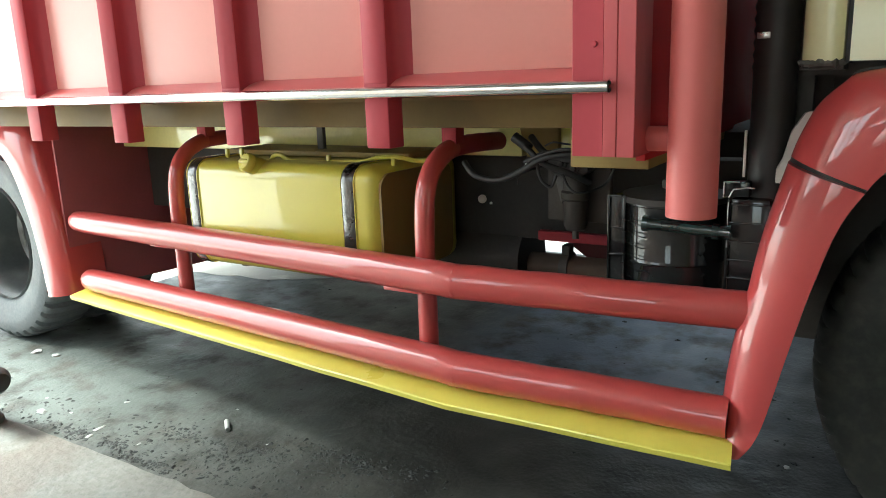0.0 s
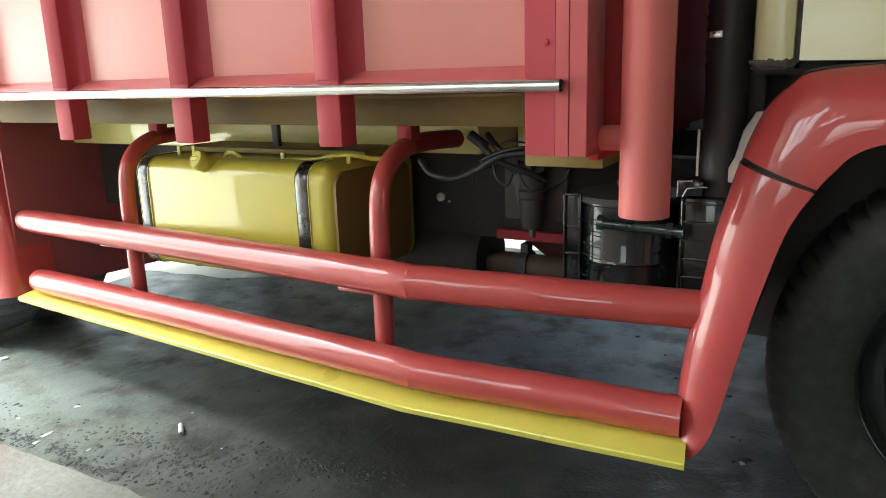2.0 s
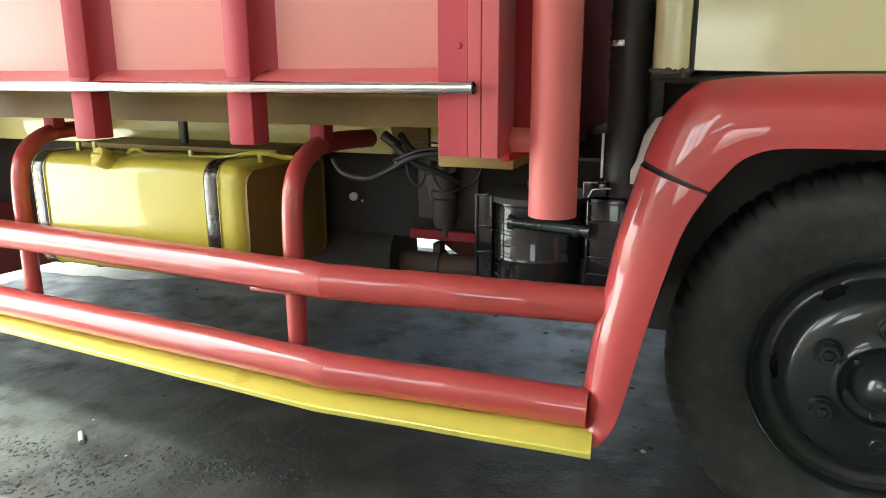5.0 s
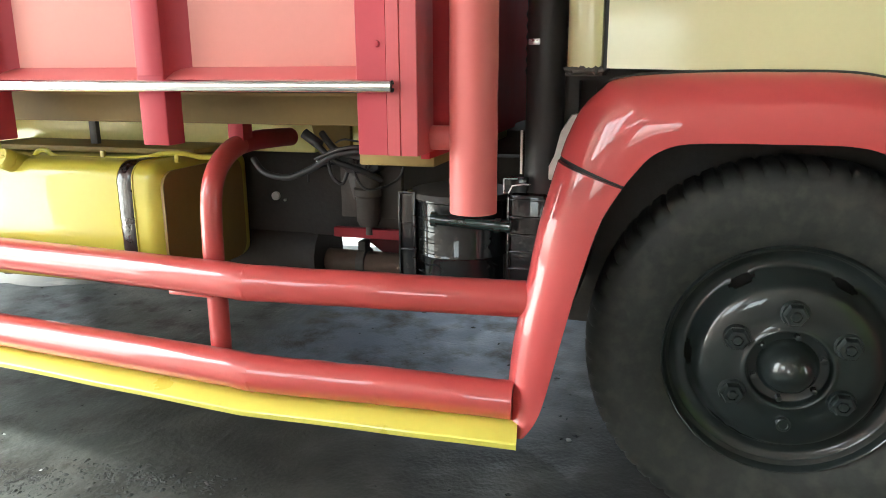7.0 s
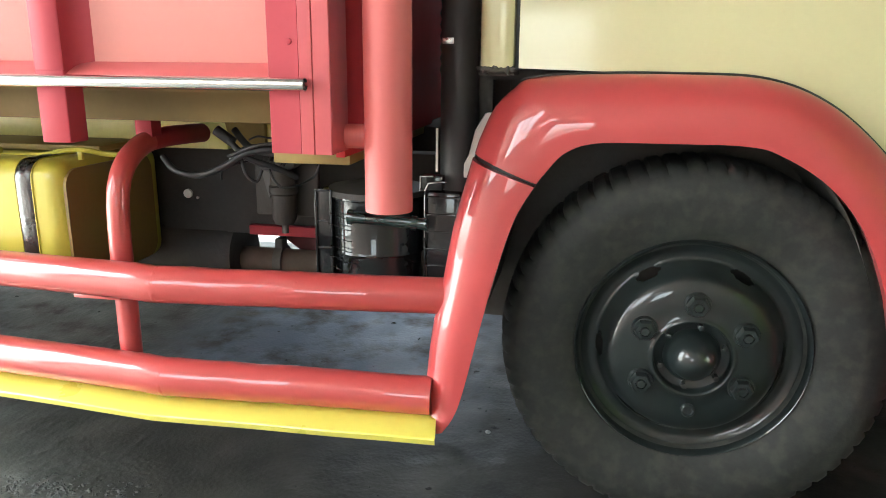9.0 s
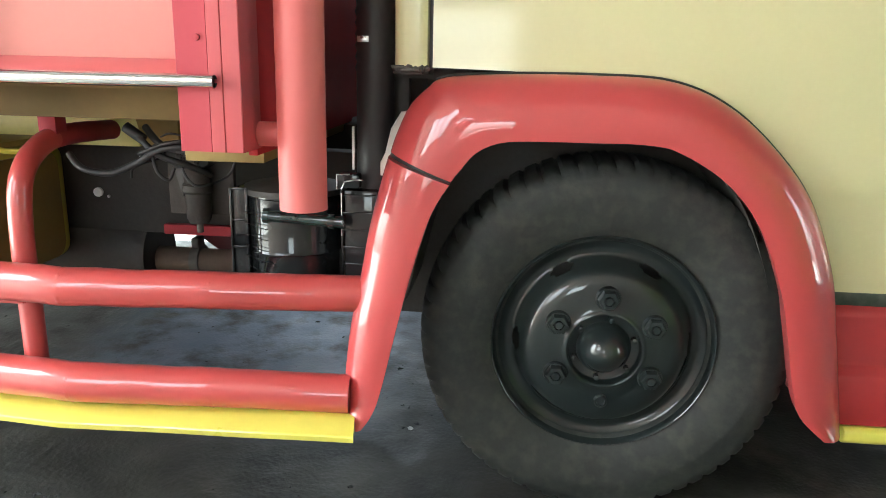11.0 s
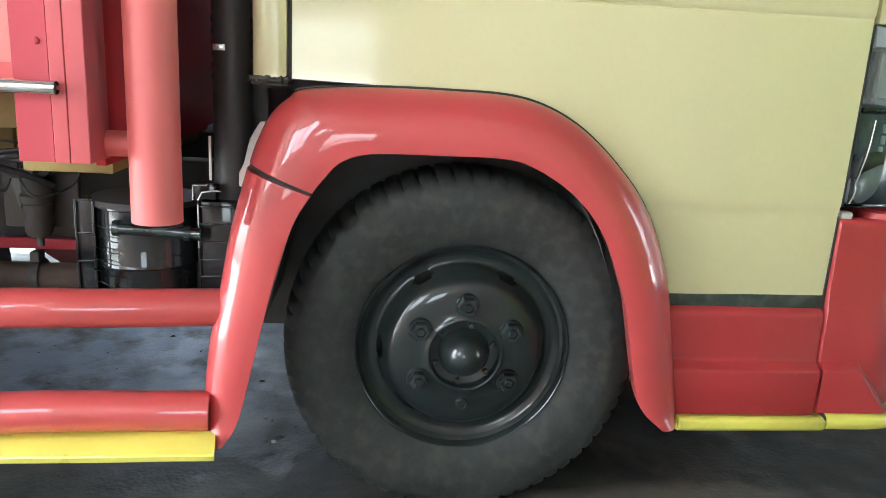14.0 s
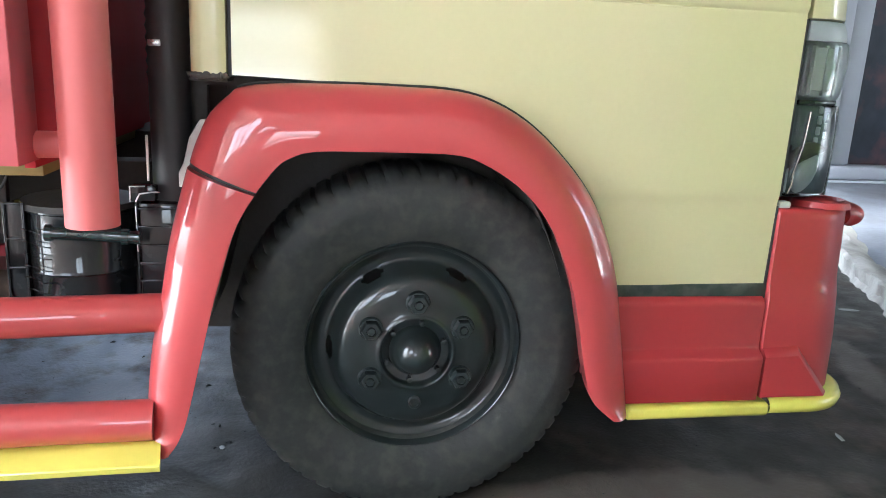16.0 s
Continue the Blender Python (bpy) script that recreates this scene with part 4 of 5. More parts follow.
part("red_cross_bar", bm_prism([(-1.3, 0.518), (-0.93, 0.518), (-0.93, 0.42), (-1.015, 0.425), (-1.111, 0.490), (-1.3, 0.493)], "y", 0.425, 0.45, 0.003), DARK_RED, chassis, "dull red cross bar")
part("red_bar", bm_box(-1.125, -0.84, 0.300, 0.322, 0.505, 0.532, 0.003), MAROON, chassis, "dull red bar below the rail")
part("silencer", bm_lathe([(-0.75, 0.001), (-0.75, 0.10), (-0.72, 0.105), (-0.02, 0.105), (0.0, 0.098), (0.0, 0.04)], (-1.19, 0.40, 0.425), 36, axis="x"), GREASE, chassis, "large dark silencer")
part("exhaust_tube", bm_tube([(-1.21, 0.40, 0.408), (-0.80, 0.42, 0.40), (-0.45, 0.5, 0.41)], 0.037, 18), RUST, chassis, "rusty brown exhaust tube")
part("tube_clamp", bm_lathe([(-0.012, 0.036), (-0.012, 0.046), (0.012, 0.046), (0.012, 0.036)], (-1.08, 0.407, 0.407), 24, axis="x"), SOOT, chassis)
part("clamp_lug", bm_box(-1.092, -1.068, 0.385, 0.425, 0.445, 0.475, 0.004), SOOT, chassis)
# Dark sheet added to close the bright gap below the exhaust tube.
part("under_filler", bm_box(-1.5, -0.7, 0.44, 0.47, 0.28, 0.372, 0.004), SOOT, chassis, "dark filler sheet under the frame")
# Plain blocks added as a dark mass behind the rail.
part("gearbox", bm_box(-0.95, -0.3, 0.55, 1.0, 0.36, 0.80, 0.06), GREASE, chassis, "dark oily gearbox")
part("engine", bm_box(-0.42, 0.7, 0.42, 1.1, 0.40, 0.93, 0.05), SOOT, chassis, "dark engine block")
part("prop_shaft", bm_tube([(-3.2, 0.78, 0.42), (-0.95, 0.78, 0.56)], 0.045, 18), SOOT, chassis)
part("rear_axle", bm_tube([(-3.30, 0.3, 0.372), (-3.30, 0.6, 0.372), (-3.30, 0.7, 0.372), (-3.30, 0.85, 0.372), (-3.30, 0.95, 0.372), (-3.30, 1.3, 0.372)], [0.06, 0.06, 0.14, 0.14, 0.06, 0.06], 20), SOOT, chassis)
part("front_axle", bm_box(-0.05, 0.05, 0.2, 1.4, 0.28, 0.36, 0.01), SOOT, chassis)
# Shade behind the cab is put into this dark colour.
part("cab_back", bm_box(-0.45, -0.42, 0.22, 1.6, 0.74, 2.1), SOOT, chassis, "back of the cab, shade in its dark colour")
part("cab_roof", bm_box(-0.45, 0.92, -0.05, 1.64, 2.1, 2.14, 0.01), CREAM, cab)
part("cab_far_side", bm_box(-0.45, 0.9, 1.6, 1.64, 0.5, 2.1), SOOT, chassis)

# side guard: tubes, yellow step strip, hoops
KX, KY = -1.095, -0.222


def guard_y(x):
    return KY + (x - KX) * (0.02 / 0.58) if x > KX else KY + (KX - x) * (0.148 / 1.62)


def guard_tube(name, z_end, z_bend, x_end, r, front, parent, label=""):
    """One red tube: a rounded rear end, a long straight run, a soft bend and a slightly uneven, welded front run."""
    pts, radii = [], []
    for dx, k in ((0.0, 0.3), (0.004, 0.5), (0.010, 0.68), (0.03, 0.9), (0.085, 0.98)):
        x = x_end + dx
        pts.append((x, guard_y(x) + 0.02, z_end))
        radii.append(r * k)
    x = x_end + 0.2
    while x < KX - 0.05:
        pts.append((x, guard_y(x) + 0.02, z_end + (z_bend - z_end) * (x - x_end) / (KX - x_end)))
        radii.append(r)
        x += 0.12
    a, c, d = Vector((KX - 0.045, guard_y(KX - 0.045) + 0.02, z_bend)), Vector((KX, KY + 0.017, z_bend - 0.001)), Vector(front[0])
    for q in (a, c):
        pts.append(q)
        radii.append(r)
    for n in range(1, 61):
        t = n / 60
        q = c.lerp(d, t * 2) if t <= 0.5 else d.lerp(Vector(front[1]), t * 2 - 1)
        wob = noise.noise(Vector((q.x * 14, z_bend * 40, 0)))
        pts.append(q + Vector((0, 0.0012 * wob, 0.0016 * noise.noise(Vector((q.x * 14, z_bend * 40, 5))))))
        dent = noise.noise(Vector((q.x * 34, z_bend * 40, 9)))
        radii.append(r * (1 - 0.025 * min(1, t * 3) - 0.01 * t + 0.008 * wob + 0.007 * dent + 0.012 * math.exp(-((q.x - d.x) / 0.03) ** 2)))
    ob = part(name, bm_tube(pts, radii, 36), TUBE_RED, parent, label)
    for at, way, size in ((d, (d - Vector(front[1])).normalized(), r * 0.975), (c + (d - c) * 0.03, (d - c).normalized(), r * 0.9945)):
        ring = [at + way * w for w in (-0.006, -0.003, 0.0, 0.003, 0.006)]
        bead = bm_tube(ring, [size - 0.001, size, size + 0.0003, size, size - 0.001], 72, caps=False)
        for v in bead.verts:
            v.co += (v.co - at).normalized() * 0.0016 * noise.noise(v.co * 90)
        part("weld_bead", bead, TUBE_RED, ob if parent is truck else parent)
    return ob


guard = guard_tube("upper_tube", 0.512, 0.519, -2.745, 0.039, [(-0.80, -0.168, 0.514), (-0.505, -0.104, 0.501)], truck, "thick glossy red upper guard tube")
guard_tube("lower_tube", 0.305, 0.315, -2.715, 0.041, [(-0.80, -0.180, 0.309), (-0.524, -0.156, 0.302)], guard)
rows = []
for k in range(46):
    x = -2.735 + (2.735 - 0.50) * k / 45
    yc = guard_y(x) + 0.0012 * noise.noise(Vector((x * 5, 0, 3)))
    up = 0.0012 * noise.noise(Vector((x * 5, 7, 3)))
    end = 0.016 * max(0.0, (x + 0.53) / 0.03)
    rows.append([(x - end, yc + 0.06, 0.270 + up), (x, yc - 0.037, 0.2545 + up), (x, yc - 0.0405, 0.2530 + up), (x, yc - 0.0420, 0.2505 + up), (x, yc - 0.0395, 0.2395 + up), (x, yc - 0.0370, 0.2375 + up), (x - end, yc + 0.06, 0.236)])
strip = bm_loft(rows, closed=True)
strip.verts.ensure_lookup_table()
for n in (0, 45 * 7):
    strip.faces.new([strip.verts[n + k] for k in range(7)])
part("step_strip", strip, STRIP_YELLOW, guard, "bright yellow strip under the guard", smooth=24)


def hoop(x, y, top, reach):
    path = spline([(x, y, 0.30), (x, y, 0.45), (x, y, 0.62), (x, y + 0.02, 0.72), (x, y + 0.09, top - 0.015), (x, y + 0.2, top), (x, y + reach, top - 0.01)], 8)
    part("hoop", bm_tube(path[:37], 0.0235, 18), TUBE_RED, guard, "bent red support tube")
    # Maroon here paints the bed's shade on the red arm and hanger.
    part("hoop_arm", bm_tube(path[36:], 0.0235, 18), MAROON, guard, "inner end of the red tube, shade in its maroon")
    part("hanger", bm_box(x - 0.02, x + 0.02, y + 0.12, y + 0.16, top, 0.905, 0.002), MAROON, guard, "red hanger strap, shade in its maroon")
    part("bracket", bm_box(x - 0.09, x + 0.02, y - 0.05, y + 0.01, 0.472, 0.482, 0.002), TUBE_RED, guard)


hoop(-1.205, -0.145, 0.79, 0.44)
hoop(-2.175, -0.055, 0.79, 0.5)

# fuel tank
b = bm_box(-2.07, -1.37, -0.10, 0.30, 0.44, 0.745, 0.042, seg=5)
tank = part("fuel_tank", b, YELLOW, truck, "glossy yellow fuel tank with black straps")
part("end_plate", bm_prism([(-0.085 + 0.04 * (1 - math.cos(t)) if q < 2 else 0.25 - 0.04 * (1 - math.cos(t)), 0.455 + 0.04 * (1 - math.sin(t)) if q in (0, 2) else 0.725 - 0.04 * (1 - math.sin(t))) for q, t in [(0, math.pi / 2 * k / 5) for k in range(5, -1, -1)] + [(1, math.pi / 2 * k / 5) for k in range(6)] + [(3, math.pi / 2 * k / 5) for k in range(5, -1, -1)] + [(2, math.pi / 2 * k / 5) for k in range(6)]], "x", -1.376, -1.3685), BROWN, tank, "yellow tank end with shade in its brown")


def round_rect(y0, y1, z0, z1, r, n=6):
    pts = []
    for cy, cz, start in ((y1 - r, z1 - r, 0), (y0 + r, z1 - r, 90), (y0 + r, z0 + r, 180), (y1 - r, z0 + r, 270)):
        pts += [(cy + r * math.cos(radians(start + 90 * k / n)), cz + r * math.sin(radians(start + 90 * k / n))) for k in range(n + 1)]
    return pts


for x in (-2.055, -1.480):
    rows = []
    for dx, grow in ((0.0, -0.002), (0.0, 0.0025), (0.003, 0.0040), (0.009, 0.0050), (0.019, 0.0052), (0.029, 0.0050), (0.035, 0.0040), (0.038, 0.0025), (0.038, -0.002)):
        rows.append([(x + dx, y, z) for y, z in round_rect(-0.10 - grow, 0.30 + grow, 0.44 - grow, 0.745 + grow, 0.044 + grow)])
    part("strap", bm_loft(rows, closed=True), STRAP, tank, "glossy black steel strap")
    for edge in (x - 0.004, x + 0.038):
        rows = [[(edge + dx, y, z) for y, z in round_rect(-0.10 - g, 0.30 + g, 0.44 - g, 0.745 + g, 0.044 + g)] for dx, g in ((0.0, -0.001), (0.001, 0.0035), (0.003, 0.0035), (0.004, -0.001))]
        part("strap_seat", bm_loft(rows, closed=True), YELLOW, tank)
way = Vector((-0.15, -0.85, 0.45)).normalized()
mouth = Vector((-1.795, -0.085, 0.735))
part("filler_neck", bm_tube([mouth + way * d for d in (-0.03, 0.0, 0.012, 0.014)], [0.030, 0.026, 0.025, 0.018], 24), YELLOW, tank)
part("filler_cap", bm_tube([mouth + way * d for d in (0.012, 0.014, 0.032, 0.038, 0.038)], [0.020, 0.0265, 0.0265, 0.022, 0.004], 12), YELLOW, tank, "yellow filler cap with flat grips")
part("cap_grip", bm_tube([mouth + way * 0.038 + Vector((d, 0, 0)) for d in (-0.017, -0.012, 0.012, 0.017)], [0.003, 0.006, 0.006, 0.003], 8), YELLOW, tank)
part("fuel_pipe", bm_tube(spline([(-1.815, 0.0, 0.742), (-1.79, -0.01, 0.757), (-1.765, -0.01, 0.757), (-1.735, 0, 0.740), (-1.60, 0, 0.741), (-1.49, 0, 0.746), (-1.43, 0.0, 0.758), (-1.37, 0.0, 0.760), (-1.33, 0.02, 0.750), (-1.27, 0.03, 0.752)]), 0.0065, 8), YELLOW, tank, "thin yellow fuel pipe")
for x, z in ((-1.60, 0.755), (-1.385, 0.758), (-1.99, 0.765), (-1.93, 0.768)):
    part("pipe_clip", bm_box(x - 0.006, x + 0.006, -0.006, 0.003, z - 0.02, z + 0.006, 0.0015), YELLOW, tank)
part("tank_bearer", bm_box(-2.06, -1.38, 0.06, 0.26, 0.748, 0.763, 0.003), OCHRE, tank)
part("hanger_bar", bm_box(-1.745, -1.722, 0.12, 0.135, 0.745, 0.90, 0.002), SOOT, tank, "dark hanger bar")
part("drain_plug", bm_lathe([(-0.02, 0.001), (-0.02, 0.018), (0.0, 0.02)], (-1.95, 0.0, 0.44), 14, axis="z"), SOOT, tank)

# exhaust stack pipe on the bed's corner
stack = part("upright_pipe", bm_tube([(-0.594, -0.215, 0.697), (-0.594, -0.215, 1.95)], 0.0435, 36), PIPE_RED, truck, "upright flat red pipe at the bed's corner")
part("pipe_arm", bm_tube([(-0.70, -0.205, 0.831), (-0.60, -0.205, 0.832)], 0.0225, 24), PIPE_RED, stack)

# engine bay parts behind the guard
drum = part("air_cleaner", bm_lathe([(0, 0.001), (0, 0.106), (0.06, 0.108), (0.066, 0.111), (0.072, 0.108), (0.185, 0.110), (0.188, 0.114), (0.196, 0.114), (0.2, 0.105), (0.212, 0.06), (0.215, 0.001)], (-0.700, 0.085, 0.485), 48, axis="z"), BLACK, truck, "glossy black air cleaner drum")
part("lid", bm_lathe([(0.192, 0.118), (0.204, 0.116), (0.214, 0.07), (0.217, 0.001)], (-0.700, 0.085, 0.485), 40, axis="z"), GREASE, drum, "dusty dark lid")
part("lid_stud", bm_tube([(-0.69, 0.05, 0.69), (-0.69, 0.05, 0.735)], 0.012, 12), PALE_METAL, drum, "bright threaded stud")
part("lid_knob", bm_box(-0.715, -0.68, 0.03, 0.07, 0.705, 0.725, 0.006), SOOT, drum)
crate = part("side_plate", bm_box(-0.818, -0.782, 0.000, 0.11, 0.48, 0.690, 0.004), BLACK, truck, "black pressed plate beside the air cleaner")
for x0, x1, z0, z1 in ((-0.820, -0.815, 0.48, 0.692), (-0.785, -0.780, 0.48, 0.692), (-0.820, -0.780, 0.688, 0.693), (-0.820, -0.780, 0.620, 0.6235), (-0.820, -0.780, 0.560, 0.564)):
    part("plate_edge", bm_box(x0, x1, -0.0055, 0.002, z0, z1, 0.0012), BLACK, crate)
for k in range(6):
    z = 0.640 - 0.024 * k
    line = [(-0.786, -0.006, z + 0.001), (-0.772, -0.012 + 0.001 * (k % 3), z), (-0.752, -0.030, z - 0.001), (-0.735, -0.036, z - 0.004), (-0.728, -0.030, z - 0.006)]
    part("guard_wire", bm_tube(spline(line, 5), 0.0012, 6), BLACK, crate)
battery = part("battery_box", bm_box(-0.563, -0.49, -0.03, 0.12, 0.47, 0.702, 0.006), BLACK, truck, "black ribbed battery box")
for k in range(6):
    part("rib", bm_box(-0.566, -0.488, -0.035, 0.12, 0.504 + 0.037 * k, 0.508 + 0.037 * k, 0.001), BLACK, battery)
part("rib", bm_box(-0.5675, -0.5635, -0.036, -0.028, 0.47, 0.70, 0.001), BLACK, battery)
part("pale_edge", bm_box(-0.5665, -0.5645, -0.0372, -0.0362, 0.605, 0.696, 0.0004), PALE_METAL, battery, "thin bright edge")
part("angle_bracket", bm_box(-0.576, -0.53, -0.03, 0.02, 0.705, 0.734, 0.002), BLACK, battery, "small black angle bracket")
for path in ([(-0.576, -0.032, 0.704), (-0.576, -0.032, 0.734), (-0.548, -0.032, 0.735)], [(-0.566, -0.034, 0.704), (-0.558, -0.034, 0.720), (-0.535, -0.034, 0.724), (-0.520, -0.034, 0.724)]):
    part("bracket_edge", bm_tube(path, 0.0016, 6), PALE_METAL, battery, "bright bracket edge")
part("cross_pipe", bm_tube([(-0.722, -0.048, 0.644), (-0.714, -0.048, 0.644), (-0.57, -0.048, 0.637), (-0.556, -0.048, 0.637)], [0.0155, 0.0125, 0.0125, 0.0155], 16), GREEN_STEEL, truck, "dark glossy cross pipe")
for x in (-0.728, -0.590):
    part("pipe_flange", bm_tube([(x, -0.048, 0.6445 - (x + 0.728) * 0.05), (x + 0.012, -0.048, 0.644 - (x + 0.728) * 0.05)], 0.0165, 16), GREEN_STEEL, truck)
hose = part("intake_hose", bm_tube([(-0.505, 0.03, 0.62 + 0.011 * k) for k in range(100)], [0.040 + (0.0035 * (k % 2 == 0) - 0.001 if 29 < k < 42 else (0.003 if k == 44 else 0.0)) for k in range(100)], 24), HOSE, truck, "black corrugated intake hose")
part("clamp_tag", bm_box(-0.535, -0.512, -0.012, -0.004, 1.0, 1.012, 0.001), PALE_METAL, hose, "bright clamp tag")
# White strip in place of a bright highlight.
part("bright_edge", bm_box(-0.5475, -0.5425, -0.012, -0.008, 0.742, 0.832, 0.001), BRIGHT_WHITE, hose, "pale strip drawing the highlight beside the hose")
# Dark sheet added to fill the shaded gap between hose and cab.
part("gap_backing", bm_box(-0.545, -0.44, 0.07, 0.10, 0.50, 1.7, 0.004), SOOT, hose)
rows = []
for z, x in ((0.735, -0.488), (0.76, -0.488), (0.78, -0.478), (0.83, -0.466), (0.865, -0.445), (0.872, -0.41)):
    rows.append([(x, -0.01, z), (x + 0.004, -0.03, z), (x + 0.03, -0.034, z), (x + 0.08, -0.03, z)])
part("grey_flap", bm_loft(rows), GREY, truck, "light grey plastic flap behind the arch")

# fuel filter and hoses
filt = part("fuel_filter", bm_lathe([(0.0, 0.001), (0.0, 0.022), (0.012, 0.028), (0.07, 0.029), (0.075, 0.034), (0.09, 0.034), (0.095, 0.03), (0.12, 0.03), (0.135, 0.02), (0.135, 0.001)], (-0.935, 0.10, 0.588), 28, axis="z"), GREASE, truck, "dusty black fuel filter")
part("filter_drain", bm_tube([(-0.935, 0.10, 0.59), (-0.935, 0.10, 0.565)], 0.008, 10), SOOT, filt)
for path, r in (([(-1.19, 0.02, 0.75), (-1.15, 0, 0.722), (-1.09, 0, 0.713), (-1.03, 0, 0.735), (-0.97, 0, 0.768), (-0.89, 0.02, 0.776), (-0.83, 0.06, 0.757)], 0.0075),
                ([(-1.05, 0.05, 0.80), (-1.02, 0.02, 0.785), (-0.98, 0.02, 0.752), (-0.93, 0.05, 0.728), (-0.90, 0.1, 0.70)], 0.007),
                ([(-1.03, 0.06, 0.81), (-0.98, 0.03, 0.775), (-0.92, 0.03, 0.762), (-0.86, 0.06, 0.752), (-0.80, 0.1, 0.76)], 0.008),
                ([(-1.0, 0.02, 0.765), (-0.985, 0.01, 0.72), (-0.965, 0.02, 0.70), (-0.955, 0.03, 0.725)], 0.004),
                ([(-1.02, 0.0, 0.757), (-0.95, -0.01, 0.783), (-0.90, 0.0, 0.787), (-0.85, 0.04, 0.77)], 0.004)):
    part("hose", bm_tube(spline(path), r, 10), HOSE, truck, "black rubber hose")
part("hose_plug", bm_tube([(-1.06, 0.03, 0.812), (-1.02, 0.03, 0.785)], 0.012, 14), HOSE, truck)
part("filter_bracket", bm_box(-1.02, -0.86, 0.13, 0.15, 0.60, 0.74, 0.004), GREASE, truck)
b = bm_prism([(-1.045, 0.755), (-1.02, 0.772), (-0.93, 0.776), (-0.90, 0.765), (-0.895, 0.728), (-0.915, 0.716), (-0.975, 0.716), (-1.0, 0.735), (-1.03, 0.738)], "y", 0.075, 0.125, 0.006)
part("filter_head", b, HOSE, filt, "black cast filter head")
for x, z in ((-1.005, 0.752), (-0.955, 0.748), (-0.925, 0.738)):
    part("banjo_bolt", bm_lathe([(0.076, 0.011), (0.064, 0.011), (0.062, 0.007), (0.052, 0.007), (0.051, 0.001)], (x, 0.0, z), 8), SOOT, filt)
part("filter_gusset", bm_prism([(-0.985, 0.716), (-0.955, 0.716), (-0.958, 0.66), (-0.968, 0.65)], "y", 0.09, 0.098, 0.001), SOOT, filt, "small grey gusset")
for path, r in (([(-1.055, 0.03, 0.700), (-1.045, 0.02, 0.722), (-1.02, 0.03, 0.735), (-1.0, 0.07, 0.74)], 0.0028), ([(-0.99, 0.05, 0.79), (-0.96, 0.03, 0.800), (-0.93, 0.04, 0.795), (-0.88, 0.08, 0.785)], 0.0022), ([(-0.95, 0.05, 0.735), (-0.925, 0.03, 0.70), (-0.90, 0.04, 0.685), (-0.86, 0.09, 0.70), (-0.84, 0.1, 0.74)], 0.003)):
    part("thin_pipe", bm_tube(spline(path), r, 8), HOSE, filt, "thin dark fuel pipe")
part("hose_clip", bm_box(-1.018, -1.0, 0.0, 0.006, 0.748, 0.754, 0.001), PALE_METAL, truck)

# far wheels
for ob, shift in ((front_wheel, (0.0, 1.42)), (rear_wheel, (0.0, 1.42)), (rear_wheel, (0.0, 0.26))):
    twin = ob.copy()
    scene.collection.objects.link(twin)
    twin.matrix_basis = Matrix.Translation((shift[0], shift[1], 0)) @ ob.matrix_basis
    twin.name = "far_wheel"

# ---------------------------------------------------------------- loose things on the floor
jack = thing("bottle_jack", (-2.52, -0.55, GROUND + 0.022), "black rubber-capped jack standing on the slab", "jack")
part("body", bm_lathe([(0.0, 0.001), (0.0, 0.05), (0.012, 0.05), (0.016, 0.042), (0.10, 0.040), (0.11, 0.02)], (-2.52, -0.55, GROUND + 0.022), 24, axis="z"), SOOT, jack)
part("cap", bm_tube([(-2.68, -0.55, 0.16), (-2.46, -0.55, 0.16), (-2.41, -0.55, 0.16), (-2.388, -0.55, 0.16), (-2.382, -0.55, 0.16)], [0.042, 0.043, 0.040, 0.026, 0.008], 20), HOSE, jack, "round black rubber end")


def scrap(name, x, y, size, material, label, category, tall=0.3, seed=0, base=0.0):
    """A small irregular flake or stone lying on the floor."""
    rnd = random.Random(seed)
    bm = bmesh.new()
    bmesh.ops.create_icosphere(bm, subdivisions=2, radius=1)
    turn = rnd.uniform(0, 6.28)
    for v in bm.verts:
        k = 1 + 0.45 * noise.noise(v.co * 1.7 + Vector((seed * 3.1, 0, 0)))
        px, py = v.co.x * k * size[0], v.co.y * k * size[1]
        v.co = Vector((x + px * math.cos(turn) - py * math.sin(turn), y + px * math.sin(turn) + py * math.cos(turn), GROUND + base + max(0.0, (v.co.z * k + 0.6) * tall * min(size))))
    return tagged(part(name, bm, material, smooth=30), label, category, group="litter on the floor" if name == "litter_flake" else "")


FLAKE = "pale flake of litter lying on the dark floor"
for n, (x, y, a, c) in enumerate(((-3.04, -0.10, 0.035, 0.02), (-2.93, -0.09, 0.024, 0.018), (-2.49, -0.40, 0.032, 0.016), (-2.22, -0.385, 0.028, 0.009), (-2.20, -0.43, 0.016, 0.010), (-2.31, -0.228, 0.014, 0.008), (-2.03, -0.39, 0.012, 0.005),
                                  (-0.46, 0.30, 0.014, 0.010), (1.30, 0.223, 0.035, 0.009), (2.20, 1.358, 0.06, 0.016), (-1.70, -0.22, 0.012, 0.005), (-1.95, -0.1, 0.008, 0.004), (-2.40, -0.36, 0.010, 0.006), (-2.58, -0.33, 0.010, 0.006))):
    scrap("litter_flake", x, y, (a * 0.72, c * 0.8), CHIP, FLAKE, "litter", 0.35, n)
b = bm_tube([(-1.860, -0.220, GROUND + 0.007), (-1.906, -0.182, GROUND + 0.007)], 0.0075, 10)
tagged(part("cigarette_butt", b, CHIP), "flattened pale cigarette butt on the floor", "litter")

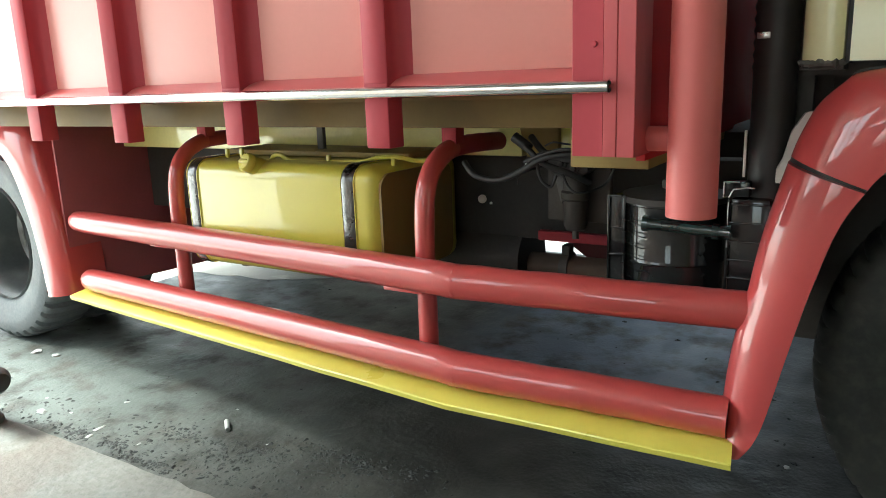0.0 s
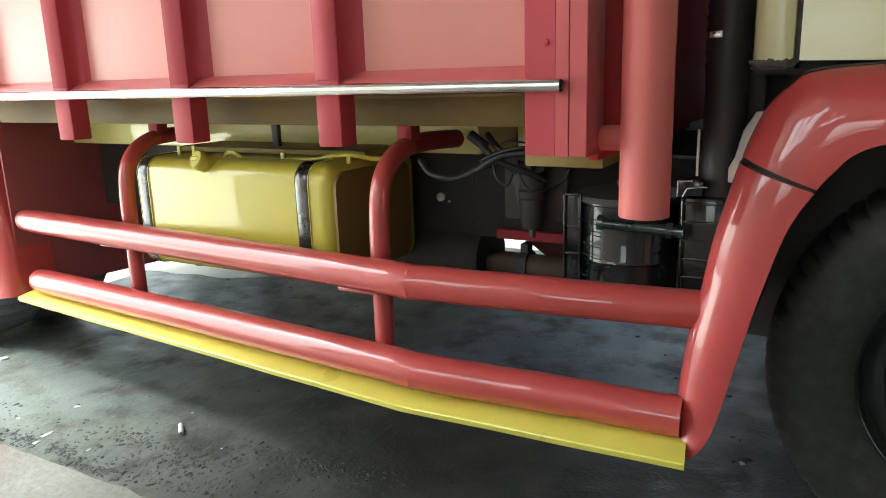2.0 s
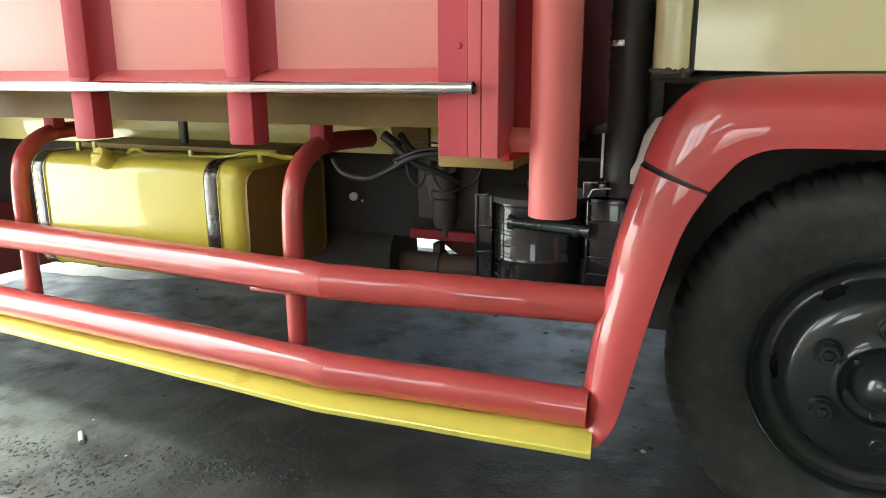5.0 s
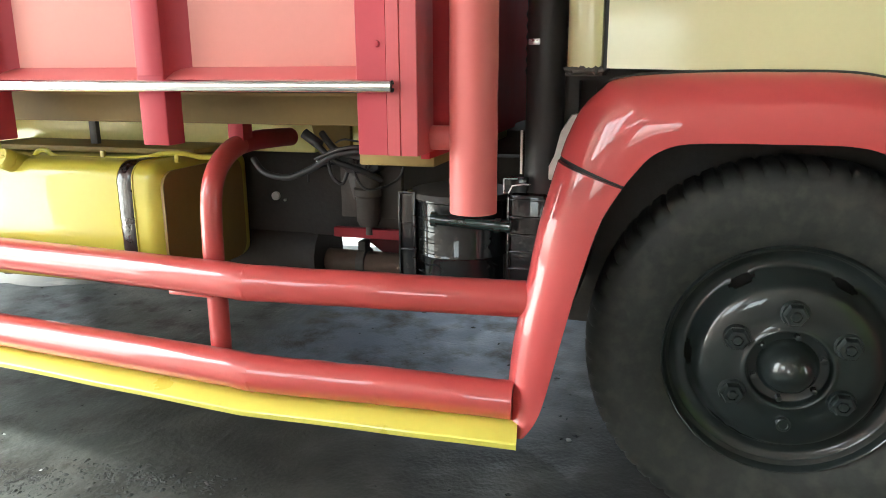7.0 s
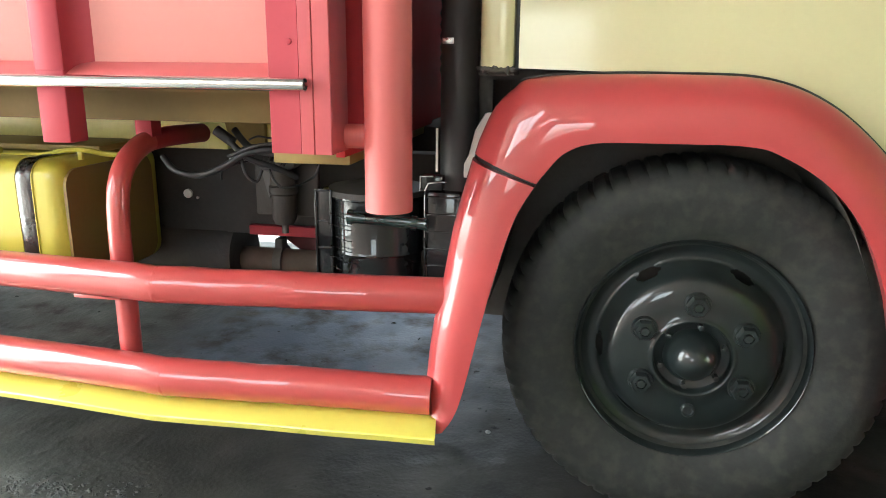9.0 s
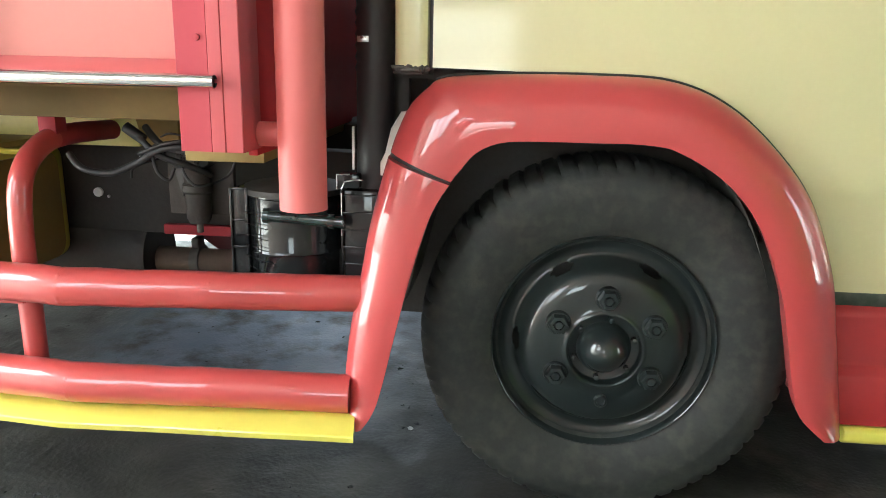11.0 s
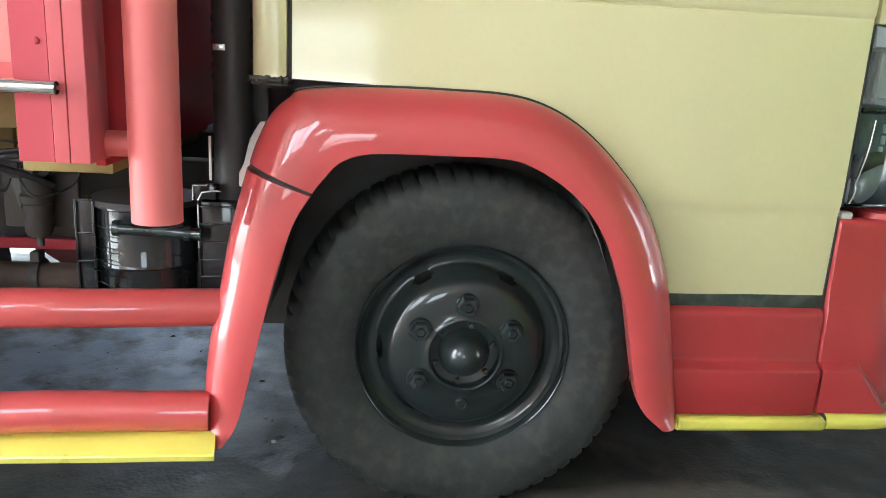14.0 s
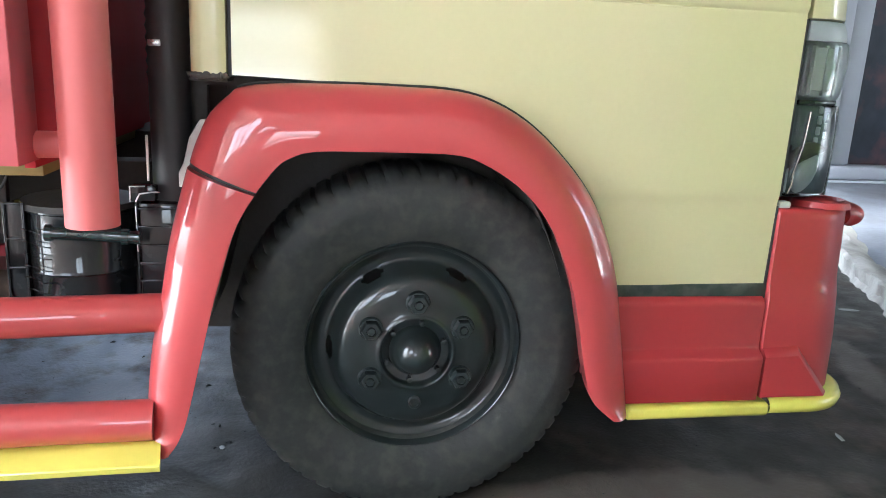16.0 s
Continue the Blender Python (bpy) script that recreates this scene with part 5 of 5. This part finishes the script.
# grit and crumbs spread over the floor, heaped in loose patches
rnd = random.Random(5)
verts, faces = [], []
ridges = ((-2.25, -0.435, 0.035), (-2.09, -0.42, 0.035), (-1.97, -0.29, 0.05), (-1.75, -0.31, 0.05), (-1.68, -0.25, 0.04), (-1.445, -0.174, 0.05), (-1.87, -0.46, 0.045), (-1.55, -0.19, 0.05), (-1.30, -0.16, 0.06), (-2.0, -0.46, 0.03))
heaps = ((-1.98, -0.33, 0.16), (-1.76, -0.27, 0.10), (-1.50, -0.22, 0.12), (-1.42, -0.18, 0.08), (-1.60, -0.36, 0.16), (-1.69, -0.40, 0.12), (-1.35, -0.30, 0.14), (-2.08, -0.43, 0.12), (-2.35, -0.44, 0.10), (-2.55, -0.40, 0.16), (-1.3, -0.3, 0.2), (-0.8, 0.35, 0.2))
for n in range(5000):
    chunk = n >= 4200
    if chunk:
        hx, hy, spread = ridges[rnd.randrange(len(ridges))]
        x, y = rnd.gauss(hx, spread), rnd.gauss(hy, spread * 0.45)
    elif n % 4:
        hx, hy, spread = heaps[rnd.randrange(len(heaps))]
        x, y = rnd.gauss(hx, spread), rnd.gauss(hy, spread * 0.35)
    else:
        x, y = rnd.uniform(-3.4, 2.2), rnd.uniform(-0.46, 1.2)
    if y < -0.47 or (x * x + (y - 0.1) ** 2 < 0.04):
        continue
    r = rnd.uniform(0.004, 0.0115) if chunk else min(0.0015 + rnd.expovariate(1 / 0.0026), 0.014)
    k, turn, flat = len(verts), rnd.uniform(0, 6.28), rnd.uniform(0.35, 0.8)
    for ring, (size, up) in enumerate(((1.0, -0.4), (0.72, 0.16))):
        for i in range(6):
            t = 6.283 * i / 6
            q = r * size * rnd.uniform(0.6, 1.25)
            u, v = q * math.cos(t), q * math.sin(t) * flat
            verts.append((x + u * math.cos(turn) - v * math.sin(turn), y + u * math.sin(turn) + v * math.cos(turn), GROUND + r * up * rnd.uniform(0.7, 1.3)))
    verts.append((x, y, GROUND + r * rnd.uniform(0.25, 0.5)))
    faces += [(k + i, k + (i + 1) % 6, k + 6 + (i + 1) % 6, k + 6 + i) for i in range(6)] + [(k + 6 + i, k + 6 + (i + 1) % 6, k + 12) for i in range(6)]
me = bpy.data.meshes.new("grit")
me.from_pydata(verts, [], faces)
me.materials.append(CLOD)
tagged(new("grit", me), "dark grit and crumbs strewn over the floor", "grit", kind="stuff")
